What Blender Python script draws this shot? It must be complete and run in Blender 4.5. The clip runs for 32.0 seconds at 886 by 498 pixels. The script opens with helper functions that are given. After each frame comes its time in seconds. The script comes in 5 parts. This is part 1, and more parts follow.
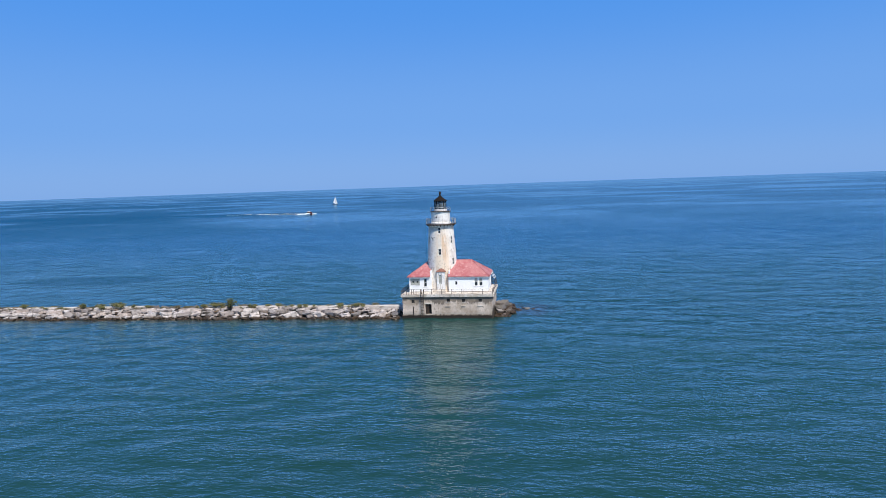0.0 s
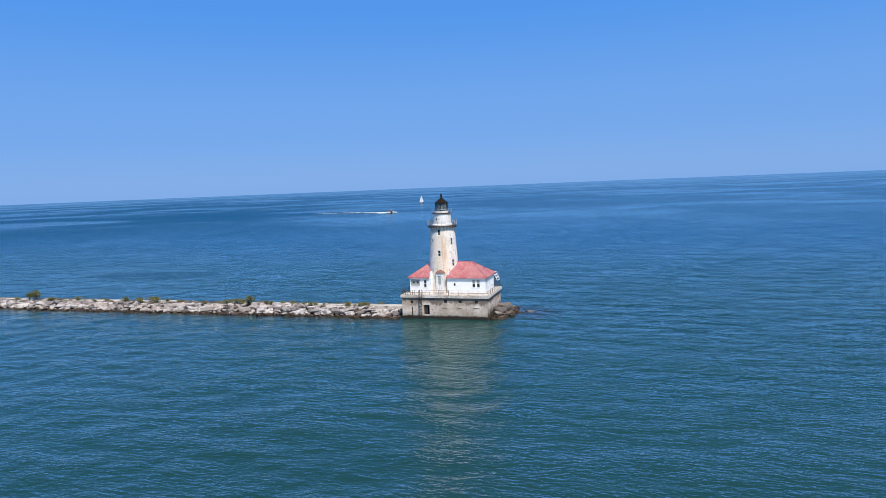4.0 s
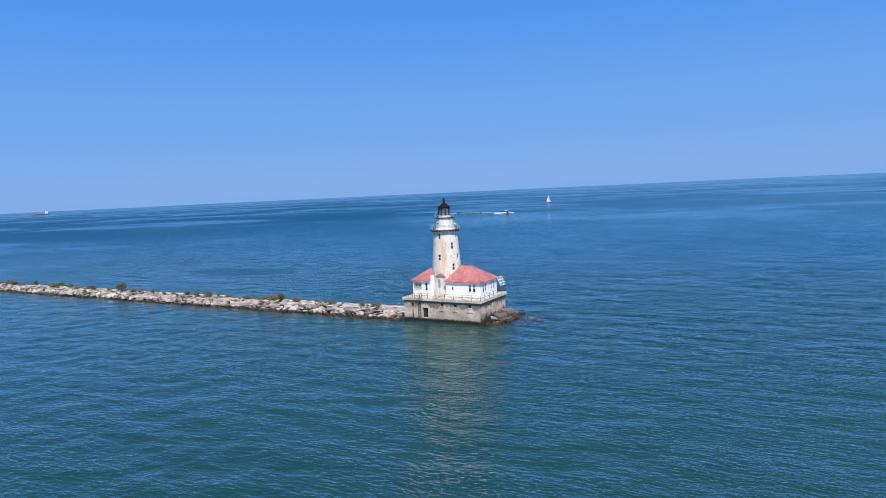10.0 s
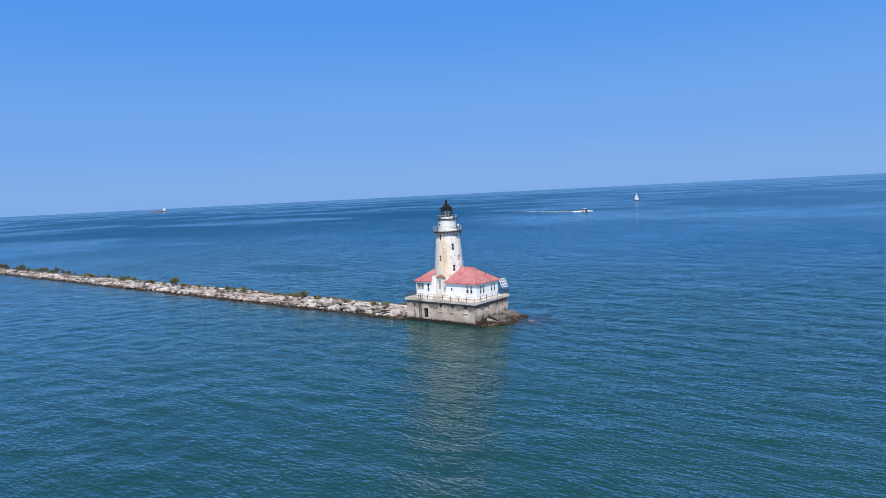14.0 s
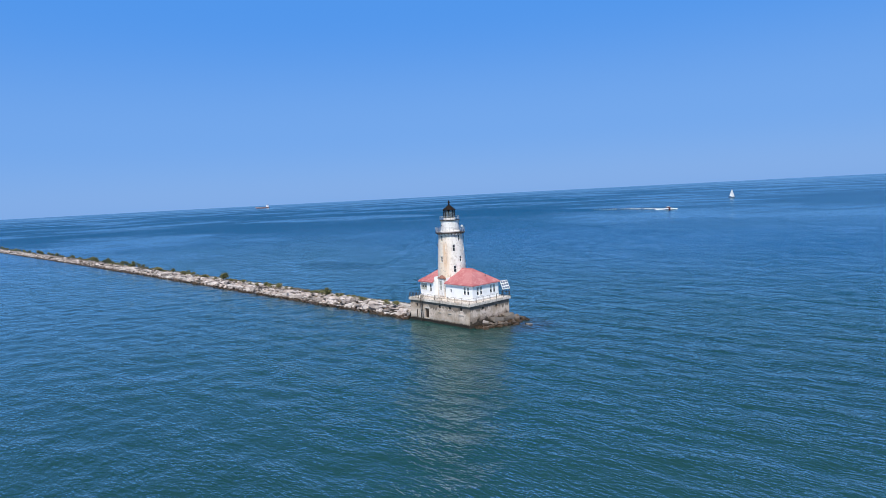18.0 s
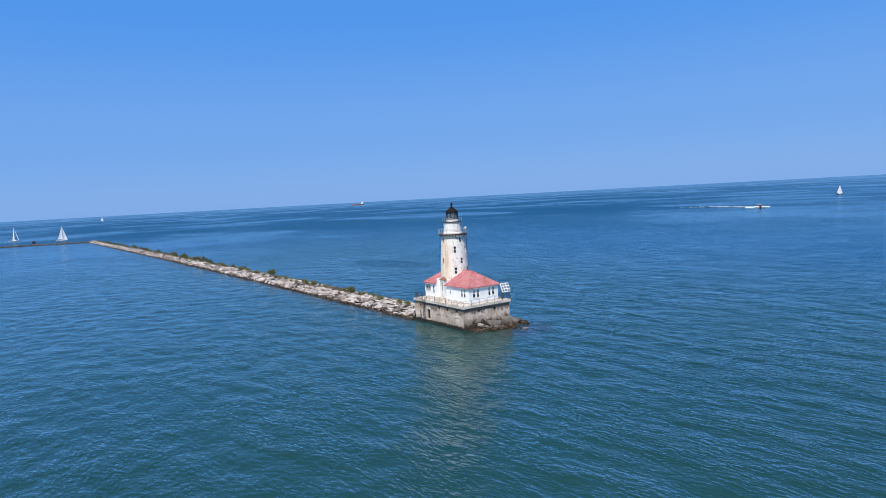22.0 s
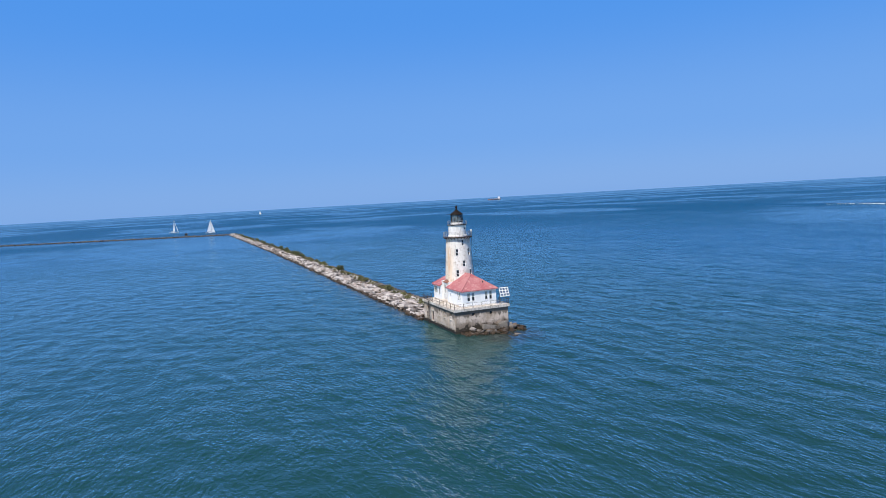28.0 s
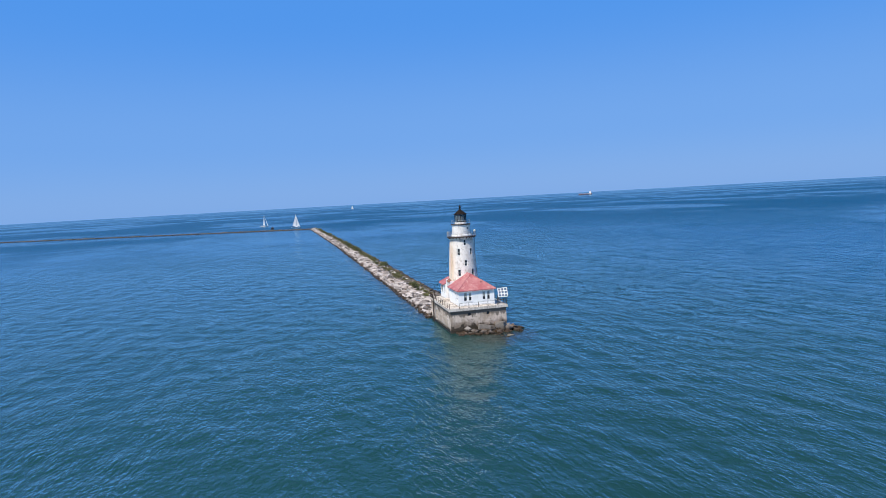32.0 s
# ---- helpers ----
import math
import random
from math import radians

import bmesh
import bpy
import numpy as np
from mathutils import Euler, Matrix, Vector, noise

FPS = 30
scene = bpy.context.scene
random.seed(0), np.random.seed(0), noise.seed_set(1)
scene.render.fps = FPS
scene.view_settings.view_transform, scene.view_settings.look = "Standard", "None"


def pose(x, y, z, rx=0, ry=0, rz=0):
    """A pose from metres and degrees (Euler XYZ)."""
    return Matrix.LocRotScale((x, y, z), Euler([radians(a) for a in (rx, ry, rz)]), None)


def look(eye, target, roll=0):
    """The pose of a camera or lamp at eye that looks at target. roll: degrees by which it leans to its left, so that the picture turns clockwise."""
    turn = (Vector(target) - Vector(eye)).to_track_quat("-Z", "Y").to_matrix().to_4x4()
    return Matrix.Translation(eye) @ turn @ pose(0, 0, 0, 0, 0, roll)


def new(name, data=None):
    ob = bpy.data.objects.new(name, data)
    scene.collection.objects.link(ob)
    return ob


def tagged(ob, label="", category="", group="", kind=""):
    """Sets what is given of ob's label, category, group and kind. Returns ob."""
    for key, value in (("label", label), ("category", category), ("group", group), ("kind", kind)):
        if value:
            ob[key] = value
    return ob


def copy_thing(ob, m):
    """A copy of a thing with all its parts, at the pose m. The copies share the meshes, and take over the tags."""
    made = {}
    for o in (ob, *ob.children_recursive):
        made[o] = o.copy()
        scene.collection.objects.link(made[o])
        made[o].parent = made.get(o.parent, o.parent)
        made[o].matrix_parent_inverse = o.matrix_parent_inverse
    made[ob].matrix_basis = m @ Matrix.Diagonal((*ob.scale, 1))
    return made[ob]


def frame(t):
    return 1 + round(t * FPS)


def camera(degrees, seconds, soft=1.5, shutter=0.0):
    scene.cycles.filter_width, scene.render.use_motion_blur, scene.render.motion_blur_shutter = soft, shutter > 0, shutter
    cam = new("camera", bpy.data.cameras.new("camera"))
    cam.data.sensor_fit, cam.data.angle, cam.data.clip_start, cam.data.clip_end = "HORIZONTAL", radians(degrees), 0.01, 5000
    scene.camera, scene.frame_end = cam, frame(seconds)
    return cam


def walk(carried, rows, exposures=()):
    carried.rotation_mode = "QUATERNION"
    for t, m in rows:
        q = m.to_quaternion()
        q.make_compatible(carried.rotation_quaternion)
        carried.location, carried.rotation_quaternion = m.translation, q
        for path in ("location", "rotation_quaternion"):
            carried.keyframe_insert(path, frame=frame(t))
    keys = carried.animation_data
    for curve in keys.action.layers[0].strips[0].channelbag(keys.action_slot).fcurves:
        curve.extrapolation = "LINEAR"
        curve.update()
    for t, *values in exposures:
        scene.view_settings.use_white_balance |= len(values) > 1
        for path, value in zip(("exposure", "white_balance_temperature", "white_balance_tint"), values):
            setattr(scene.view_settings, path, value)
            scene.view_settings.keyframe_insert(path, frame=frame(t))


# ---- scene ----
cam = camera(69.5, 32.0, soft=0.8)
# seconds, eye x y z, yaw, pitch, roll: an arc round the tower, 145 m off
ROWS = [
    (0.0, 22.783, -143.473, 29.538, 8.713, -5.842, 1.961),
    (1.0, 28.277, -142.889, 29.612, 10.905, -5.866, 2.049),
    (2.0, 33.736, -142.09, 29.66, 13.091, -5.841, 2.133),
    (3.0, 39.151, -141.076, 29.687, 15.271, -5.783, 2.213),
    (4.0, 44.511, -139.85, 29.695, 17.444, -5.705, 2.288),
    (5.0, 49.807, -138.412, 29.689, 19.61, -5.616, 2.36),
    (6.0, 55.03, -136.766, 29.672, 21.772, -5.524, 2.428),
    (7.0, 60.172, -134.915, 29.646, 23.928, -5.434, 2.493),
    (8.0, 65.225, -132.861, 29.614, 26.079, -5.351, 2.555),
    (9.0, 70.181, -130.609, 29.58, 28.226, -5.276, 2.613),
    (10.0, 75.033, -128.162, 29.544, 30.369, -5.21, 2.667),
    (11.0, 79.774, -125.524, 29.508, 32.508, -5.153, 2.719),
    (12.0, 84.398, -122.702, 29.476, 34.644, -5.104, 2.767),
    (13.0, 88.899, -119.698, 29.447, 36.778, -5.063, 2.813),
    (14.0, 93.272, -116.52, 29.423, 38.909, -5.027, 2.855),
    (15.0, 97.511, -113.174, 29.406, 41.038, -4.995, 2.895),
    (16.0, 101.612, -109.665, 29.395, 43.164, -4.965, 2.932),
    (17.0, 105.572, -106.0, 29.391, 45.289, -4.935, 2.966),
    (18.0, 109.385, -102.187, 29.395, 47.413, -4.905, 2.997),
    (19.0, 113.049, -98.233, 29.406, 49.534, -4.872, 3.025),
    (20.0, 116.561, -94.147, 29.425, 51.655, -4.836, 3.051),
    (21.0, 119.919, -89.936, 29.449, 53.775, -4.799, 3.074),
    (22.0, 123.12, -85.61, 29.48, 55.893, -4.759, 3.094),
    (23.0, 126.163, -81.177, 29.515, 58.01, -4.718, 3.112),
    (24.0, 129.047, -76.647, 29.553, 60.126, -4.678, 3.127),
    (25.0, 131.771, -72.03, 29.593, 62.239, -4.641, 3.14),
    (26.0, 134.334, -67.336, 29.634, 64.35, -4.607, 3.15),
    (27.0, 136.738, -62.577, 29.672, 66.456, -4.58, 3.158),
    (28.0, 138.982, -57.763, 29.706, 68.556, -4.56, 3.164),
    (29.0, 141.068, -52.906, 29.732, 70.647, -4.55, 3.168),
    (30.0, 142.997, -48.018, 29.75, 72.726, -4.549, 3.169),
    (31.0, 144.77, -43.111, 29.754, 74.789, -4.557, 3.168),
    (32.0, 146.391, -38.197, 29.742, 76.828, -4.572, 3.165),
]
walk(cam, [(t, pose(x, y, z, 90 + pitch, roll, yaw)) for t, x, y, z, yaw, pitch, roll in ROWS])

# ---- light ----
SUN_AZ, SUN_EL = radians(39), radians(55)          # from the front, a little towards +x
SUN_DIR = Vector((math.sin(SUN_AZ) * math.cos(SUN_EL), -math.cos(SUN_AZ) * math.cos(SUN_EL), math.sin(SUN_EL)))
world = bpy.data.worlds.new("sky")
scene.world = world
world.use_nodes = True
wn, wl = world.node_tree.nodes, world.node_tree.links
wn.clear()
sky = wn.new("ShaderNodeTexSky")
sky.sky_type, sky.sun_disc = "NISHITA", False
sky.sun_elevation, sky.sun_rotation = SUN_EL, math.pi - SUN_AZ
sky.altitude, sky.air_density, sky.dust_density, sky.ozone_density = 50, 1.0, 0.6, 3.0
# a clear summer sky with blue haze down to the skyline: the sky model, drawn towards a smooth gradient by height
up = wn.new("ShaderNodeSeparateXYZ")
wl.new(wn.new("ShaderNodeTexCoord").outputs["Generated"], up.inputs[0])
haze = wn.new("ShaderNodeValToRGB")
haze.color_ramp.interpolation = "EASE"
for k, (at, colour) in enumerate(((0.0, (0.205, 0.415, 0.838, 1)), (0.10, (0.156, 0.380, 0.858, 1)), (0.28, (0.080, 0.315, 0.870, 1)), (0.50, (0.060, 0.200, 0.520, 1)), (1.0, (0.045, 0.130, 0.330, 1)))):
    stop = haze.color_ramp.elements[k] if k < 2 else haze.color_ramp.elements.new(at)
    stop.position, stop.color = at, colour
wl.new(up.outputs["Z"], haze.inputs["Fac"])
dim = wn.new("ShaderNodeMix")
dim.data_type, dim.blend_type = "RGBA", "MULTIPLY"
dim.inputs["Factor"].default_value = 1.0
dim.inputs["B"].default_value = (0.09, 0.09, 0.09, 1)
blend = wn.new("ShaderNodeMix")
blend.data_type = "RGBA"
blend.inputs["Factor"].default_value = 0.91
back = wn.new("ShaderNodeBackground")
back.inputs["Strength"].default_value = 1.0
wout = wn.new("ShaderNodeOutputWorld")
wl.new(sky.outputs["Color"], dim.inputs["A"])
wl.new(dim.outputs["Result"], blend.inputs["A"])
wl.new(haze.outputs["Color"], blend.inputs["B"])
wl.new(blend.outputs["Result"], back.inputs["Color"])
wl.new(back.outputs["Background"], wout.inputs["Surface"])

sun = new("sun", bpy.data.lights.new("sun", "SUN"))
sun.data.energy, sun.data.angle, sun.data.color = 5.0, radians(0.53), (1.0, 0.94, 0.86)
sun.matrix_world = look(SUN_DIR * 200, (0, 0, 0))
scene.view_settings.exposure = 0.0


# ---- materials ----
class Nodes:
    """A node material with a Principled shader, and short calls to add nodes to it."""

    def __init__(self, name, rough=0.7, metal=0.0, spec=0.4):
        self.mat = bpy.data.materials.new(name)
        self.mat.use_nodes = True
        self.n, self.l = self.mat.node_tree.nodes, self.mat.node_tree.links
        self.bsdf = self.n["Principled BSDF"]
        self.bsdf.inputs["Roughness"].default_value = rough
        self.bsdf.inputs["Metallic"].default_value = metal
        self.bsdf.inputs["Specular IOR Level"].default_value = spec

    def put(self, socket, value):
        if hasattr(value, "is_linked"):
            self.l.new(value, socket)
        elif isinstance(value, tuple) and len(value) == 3 and socket.type == "RGBA":
            socket.default_value = (*value, 1)
        else:
            socket.default_value = value

    def place(self):
        return self.n.new("ShaderNodeNewGeometry").outputs["Position"]

    def local(self):
        return self.n.new("ShaderNodeTexCoord").outputs["Object"]

    def xyz(self, v):
        s = self.n.new("ShaderNodeSeparateXYZ")
        self.put(s.inputs[0], v)
        return s.outputs

    def stretch(self, v, scale, turn=(0, 0, 0)):
        m = self.n.new("ShaderNodeMapping")
        self.put(m.inputs["Vector"], v)
        m.inputs["Scale"].default_value = scale
        m.inputs["Rotation"].default_value = turn
        return m.outputs[0]

    def noise(self, v, scale, detail=4.0, rough=0.55, distort=0.0):
        t = self.n.new("ShaderNodeTexNoise")
        self.put(t.inputs["Vector"], v)
        for key, val in (("Scale", scale), ("Detail", detail), ("Roughness", rough), ("Distortion", distort)):
            t.inputs[key].default_value = val
        return t.outputs["Fac"]

    def ramp(self, v, lo, hi, a=0.0, b=1.0):
        m = self.n.new("ShaderNodeMapRange")
        m.interpolation_type = "SMOOTHSTEP"
        for key, val in (("Value", v), ("From Min", lo), ("From Max", hi), ("To Min", a), ("To Max", b)):
            self.put(m.inputs[key], val)
        return m.outputs[0]

    def math(self, op, a, b=0.0):
        m = self.n.new("ShaderNodeMath")
        m.operation = op
        self.put(m.inputs[0], a)
        self.put(m.inputs[1], b)
        return m.outputs[0]

    def mix(self, f, a, b, blend="MIX"):
        m = self.n.new("ShaderNodeMix")
        m.data_type, m.blend_type = "RGBA", blend
        self.put(m.inputs["Factor"], f)
        self.put(m.inputs["A"], a)
        self.put(m.inputs["B"], b)
        return m.outputs["Result"]

    def bump(self, height, strength=0.3, distance=0.02, normal=None):
        b = self.n.new("ShaderNodeBump")
        b.inputs["Strength"].default_value, b.inputs["Distance"].default_value = strength, distance
        self.put(b.inputs["Height"], height)
        if normal is not None:
            self.put(b.inputs["Normal"], normal)
        return b.outputs[0]

    def end(self, color=None, rough=None, normal=None):
        for key, val in (("Base Color", color), ("Roughness", rough), ("Normal", normal)):
            if val is not None:
                self.put(self.bsdf.inputs[key], val)
        return self.mat


def plain(name, color, dark, scale=3.0, rough=0.6, metal=0.0, bump=0.15):
    """A surface of one colour with blotches and grain."""
    m = Nodes(name, rough, metal)
    v = m.local()
    c = m.mix(m.ramp(m.noise(v, scale), 0.4, 0.7), color, dark)
    c = m.mix(m.ramp(m.noise(v, scale * 14, 3), 0.5, 0.8, 0, 0.35), c, dark)
    return m.end(c, m.ramp(m.noise(v, scale * 5), 0.3, 0.7, rough - 0.08, rough + 0.08), m.bump(m.noise(v, scale * 10), bump, 0.01))


def wall_paint():
    m = Nodes("white_wall_paint", 0.62)
    v = m.place()
    c = m.mix(m.ramp(m.noise(v, 0.5, 5), 0.45, 0.75), (0.88, 0.88, 0.87), (0.80, 0.80, 0.78))
    streak = m.noise(m.stretch(v, (2.2, 2.2, 0.25)), 1.0, 4)
    c = m.mix(m.ramp(streak, 0.58, 0.76, 0, 0.4), c, (0.60, 0.56, 0.50))
    c = m.mix(m.ramp(m.noise(v, 5, 4), 0.66, 0.74, 0, 0.5), c, (0.52, 0.47, 0.42))
    z = m.xyz(v)[2]
    foot = m.math("MULTIPLY", m.ramp(z, 6.1, 5.4), m.ramp(m.noise(v, 1.6, 4), 0.45, 0.65, 0, 0.7))
    c = m.mix(foot, c, (0.50, 0.45, 0.38))
    course = m.n.new("ShaderNodeTexBrick")
    m.put(course.inputs["Vector"], m.stretch(v, (1, 1, 1), (radians(90), 0, 0)))
    course.inputs["Scale"].default_value = 1.6
    h = m.math("ADD", m.noise(v, 9, 3), m.math("MULTIPLY", course.outputs["Fac"], -0.4))
    return m.end(c, None, m.bump(h, 0.25, 0.015))


def tower_paint():
    m = Nodes("tower_white_paint", 0.6)
    v = m.place()
    x, y, z = m.xyz(v)
    az = m.math("ARCTAN2", x, m.math("MULTIPLY", y, -1.0))
    c = m.mix(m.ramp(m.noise(v, 0.7, 5), 0.42, 0.72), (0.80, 0.755, 0.70), (0.64, 0.58, 0.515))
    n = m.noise(m.stretch(v, (1.0, 1.0, 0.22)), 1.3, 5, 0.6)
    # cream bare patches on the weather side, rust runs below the gallery, grey streaks on the rest
    front = m.math("MULTIPLY", m.ramp(az, -0.55, -0.1), m.ramp(az, 1.0, 0.45))
    low = m.ramp(z, 18.5, 13.0)
    cream = m.math("MULTIPLY", front, m.math("ADD", m.math("MULTIPLY", low, 0.30), m.ramp(n, 0.36, 0.58, 0.25, 0.85)))
    c = m.mix(cream, c, (0.80, 0.665, 0.52))
    run = m.noise(m.stretch(v, (3.2, 3.2, 0.22)), 1.0, 5, 0.65, 0.4)
    band = m.math("MULTIPLY", m.ramp(az, 0.12, 0.26), m.ramp(az, 0.66, 0.42))
    rust = m.math("MULTIPLY", band, m.ramp(run, 0.34, 0.56))
    rust = m.math("MULTIPLY", rust, m.math("MULTIPLY", m.ramp(z, 18.8, 17.2), m.ramp(z, 11.5, 14.0, 0.25, 1)))
    c = m.mix(m.math("MULTIPLY", rust, 0.72), c, (0.62, 0.37, 0.20))
    foot = m.math("MULTIPLY", m.math("MULTIPLY", m.ramp(z, 11.6, 10.2), m.ramp(z, 8.6, 9.6)), m.ramp(run, 0.48, 0.62, 0, 0.7))
    c = m.mix(foot, c, (0.42, 0.25, 0.14))
    c = m.mix(m.ramp(run, 0.56, 0.72, 0, 0.55), c, (0.42, 0.39, 0.35))
    rim = m.math("MULTIPLY", m.ramp(z, 18.9, 20.2), m.ramp(n, 0.38, 0.58, 0.1, 0.85))
    c = m.mix(rim, c, (0.30, 0.25, 0.20))
    c = m.mix(m.ramp(m.noise(v, 2.3, 7, 0.75), 0.53, 0.64, 0, 0.75), c, (0.43, 0.35, 0.28))
    return m.end(c, None, m.bump(m.noise(v, 7, 4), 0.3, 0.02))


def drum_paint():
    m = Nodes("watch_room_paint", 0.6)
    v = m.place()
    c = m.mix(m.ramp(m.noise(v, 0.8, 5), 0.42, 0.72), (0.82, 0.80, 0.765), (0.66, 0.63, 0.59))
    run = m.noise(m.stretch(v, (3.5, 3.5, 0.25)), 1.0, 4, 0.6)
    c = m.mix(m.ramp(run, 0.51, 0.67, 0, 0.7), c, (0.48, 0.42, 0.36))
    c = m.mix(m.ramp(m.noise(v, 2.2, 6, 0.7), 0.54, 0.66, 0, 0.55), c, (0.40, 0.35, 0.31))
    return m.end(c, None, m.bump(m.noise(v, 7, 4), 0.2, 0.02))


def concrete(name, light, mid, dark):
    m = Nodes(name, 0.82, 0, 0.25)
    v = m.place()
    z = m.xyz(v)[2]
    c = m.mix(m.ramp(m.noise(v, 0.35, 6, 0.6), 0.35, 0.68), light, mid)
    c = m.mix(m.ramp(m.noise(v, 1.7, 5), 0.52, 0.72, 0, 0.6), c, dark)
    run = m.noise(m.stretch(v, (1.8, 1.8, 0.14)), 1.0, 5, 0.6)
    c = m.mix(m.ramp(run, 0.54, 0.74, 0, 0.5), c, dark)
    ragged = m.noise(m.stretch(v, (0.55, 0.55, 0.12)), 1.0, 6, 0.7)
    # ragged stains under the deck, darkened further as painted overhang shade
    stain_shade = m.math("ADD", z, m.ramp(ragged, 0.3, 0.72, -0.55, 0.85))
    c = m.mix(m.math("MULTIPLY", m.ramp(z, 4.765, 4.755), m.ramp(stain_shade, 3.45, 3.95, 0, 0.85)), c, (0.105, 0.085, 0.07))
    seep = m.noise(m.stretch(v, (2.6, 2.6, 0.09)), 1.0, 4, 0.6)
    c = m.mix(m.math("MULTIPLY", m.ramp(z, 2.4, 4.4), m.ramp(seep, 0.52, 0.68, 0, 0.6)), c, (0.15, 0.125, 0.10))
    edge = m.math("ADD", z, m.ramp(m.noise(m.stretch(v, (1, 1, 0.5)), 2.2, 7, 0.75), 0.3, 0.7, -0.18, 0.18))
    c = m.mix(m.math("MULTIPLY", m.ramp(edge, 1.45, 1.05), m.ramp(edge, 0.8, 0.95, 0.0, 0.45)), c, (0.60, 0.57, 0.52))
    c = m.mix(m.ramp(m.noise(v, 0.22, 5, 0.65), 0.50, 0.66, 0, 0.7), c, (0.36, 0.28, 0.205))
    c = m.mix(m.math("MULTIPLY", m.ramp(edge, 1.9, 0.7), 0.45), c, (0.17, 0.13, 0.09))
    c = m.mix(m.ramp(edge, 0.86, 0.60), c, (0.024, 0.019, 0.014))
    end = m.math("MULTIPLY", m.ramp(m.xyz(v)[0], 11.60, 11.70), m.ramp(m.math("ADD", edge, m.ramp(m.noise(v, 0.30, 5, 0.6), 0.3, 0.7, -0.6, 0.6)), 2.7, 1.7, 0, 0.6))
    c = m.mix(end, c, (0.155, 0.115, 0.085))        # spray stain on the end wall
    algae = m.math("MULTIPLY", m.ramp(m.xyz(v)[0], 11.60, 11.70), m.ramp(m.math("ADD", edge, m.ramp(m.noise(v, 0.5, 5, 0.6), 0.3, 0.7, -0.7, 0.7)), 1.7, 1.0, 0, 0.95))
    c = m.mix(algae, c, (0.042, 0.034, 0.025))
    joint = m.math("PINGPONG", m.math("ADD", z, 0.35), 0.6)
    line = m.ramp(joint, 0.03, 0.0)
    c = m.mix(m.math("MULTIPLY", line, 0.35), c, dark)
    h = m.math("ADD", m.noise(v, 3.5, 6), m.math("MULTIPLY", line, -0.5))
    return m.end(c, m.ramp(edge, 0.5, 1.0, 0.6, 0.85), m.bump(h, 0.5, 0.03))


def roof_paint():
    m = Nodes("faded_red_roofing", 0.6, 0, 0.3)
    v = m.place()
    c = m.mix(m.ramp(m.noise(v, 0.5, 5, 0.65), 0.36, 0.66), (0.40, 0.115, 0.12), (0.48, 0.20, 0.195))
    c = m.mix(m.ramp(m.noise(m.stretch(v, (1.3, 1.3, 0.45)), 1.3, 6, 0.7, 0.5), 0.50, 0.68, 0, 0.75), c, (0.58, 0.33, 0.31))
    c = m.mix(m.ramp(m.noise(m.stretch(v, (2.6, 2.6, 0.7)), 1.0, 5, 0.7), 0.56, 0.72, 0, 0.6), c, (0.33, 0.09, 0.085))
    c = m.mix(m.ramp(m.noise(v, 1.1, 6, 0.65, 0.8), 0.62, 0.74, 0, 0.8), c, (0.20, 0.075, 0.055))
    c = m.mix(m.ramp(m.noise(v, 4.0, 5, 0.7), 0.60, 0.74, 0, 0.6), c, (0.66, 0.50, 0.46))
    return m.end(c, None, m.bump(m.noise(v, 6, 4), 0.3, 0.02))


def rock_stone(name, pale, dull, chalk, tan, soak=0.75):
    m = Nodes(name, 0.85, 0, 0.25)
    v = m.place()
    info = m.n.new("ShaderNodeObjectInfo").outputs["Random"]
    isle = m.n.new("ShaderNodeNewGeometry").outputs["Random Per Island"]
    pick = m.math("FRACT", m.math("ADD", info, isle))
    c = m.mix(m.ramp(pick, 0.05, 0.95), pale, dull)
    c = m.mix(m.ramp(m.math("FRACT", m.math("MULTIPLY", pick, 7.3)), 0.6, 1.0, 0, 0.6), c, tan)
    c = m.mix(m.ramp(m.noise(v, 1.3, 6, 0.65), 0.45, 0.68, 0, 0.8), c, (0.17, 0.15, 0.135))
    c = m.mix(m.ramp(m.noise(v, 4.5, 5), 0.56, 0.72, 0, 0.5), c, chalk)
    z = m.math("ADD", m.xyz(v)[2], m.ramp(m.noise(v, 0.8, 4), 0.3, 0.7, -0.3, 0.3))
    wet = m.ramp(z, soak, 0.27 * soak)
    c = m.mix(wet, c, (0.055, 0.036, 0.022))
    h = m.math("ADD", m.noise(v, 2.2, 6, 0.65), m.math("MULTIPLY", m.noise(v, 9, 4), 0.3))
    return m.end(c, m.ramp(z, 0.1, 0.8, 0.35, 0.88), m.bump(h, 1.0, 0.16))


def leaf_green(name, a, b):
    m = Nodes(name, 0.6, 0, 0.3)
    isle = m.n.new("ShaderNodeNewGeometry").outputs["Random Per Island"]
    c = m.mix(isle, a, b)
    c = m.mix(m.ramp(m.noise(m.local(), 2.0, 3), 0.55, 0.75, 0, 0.5), c, (0.16, 0.13, 0.05))
    return m.end(c)


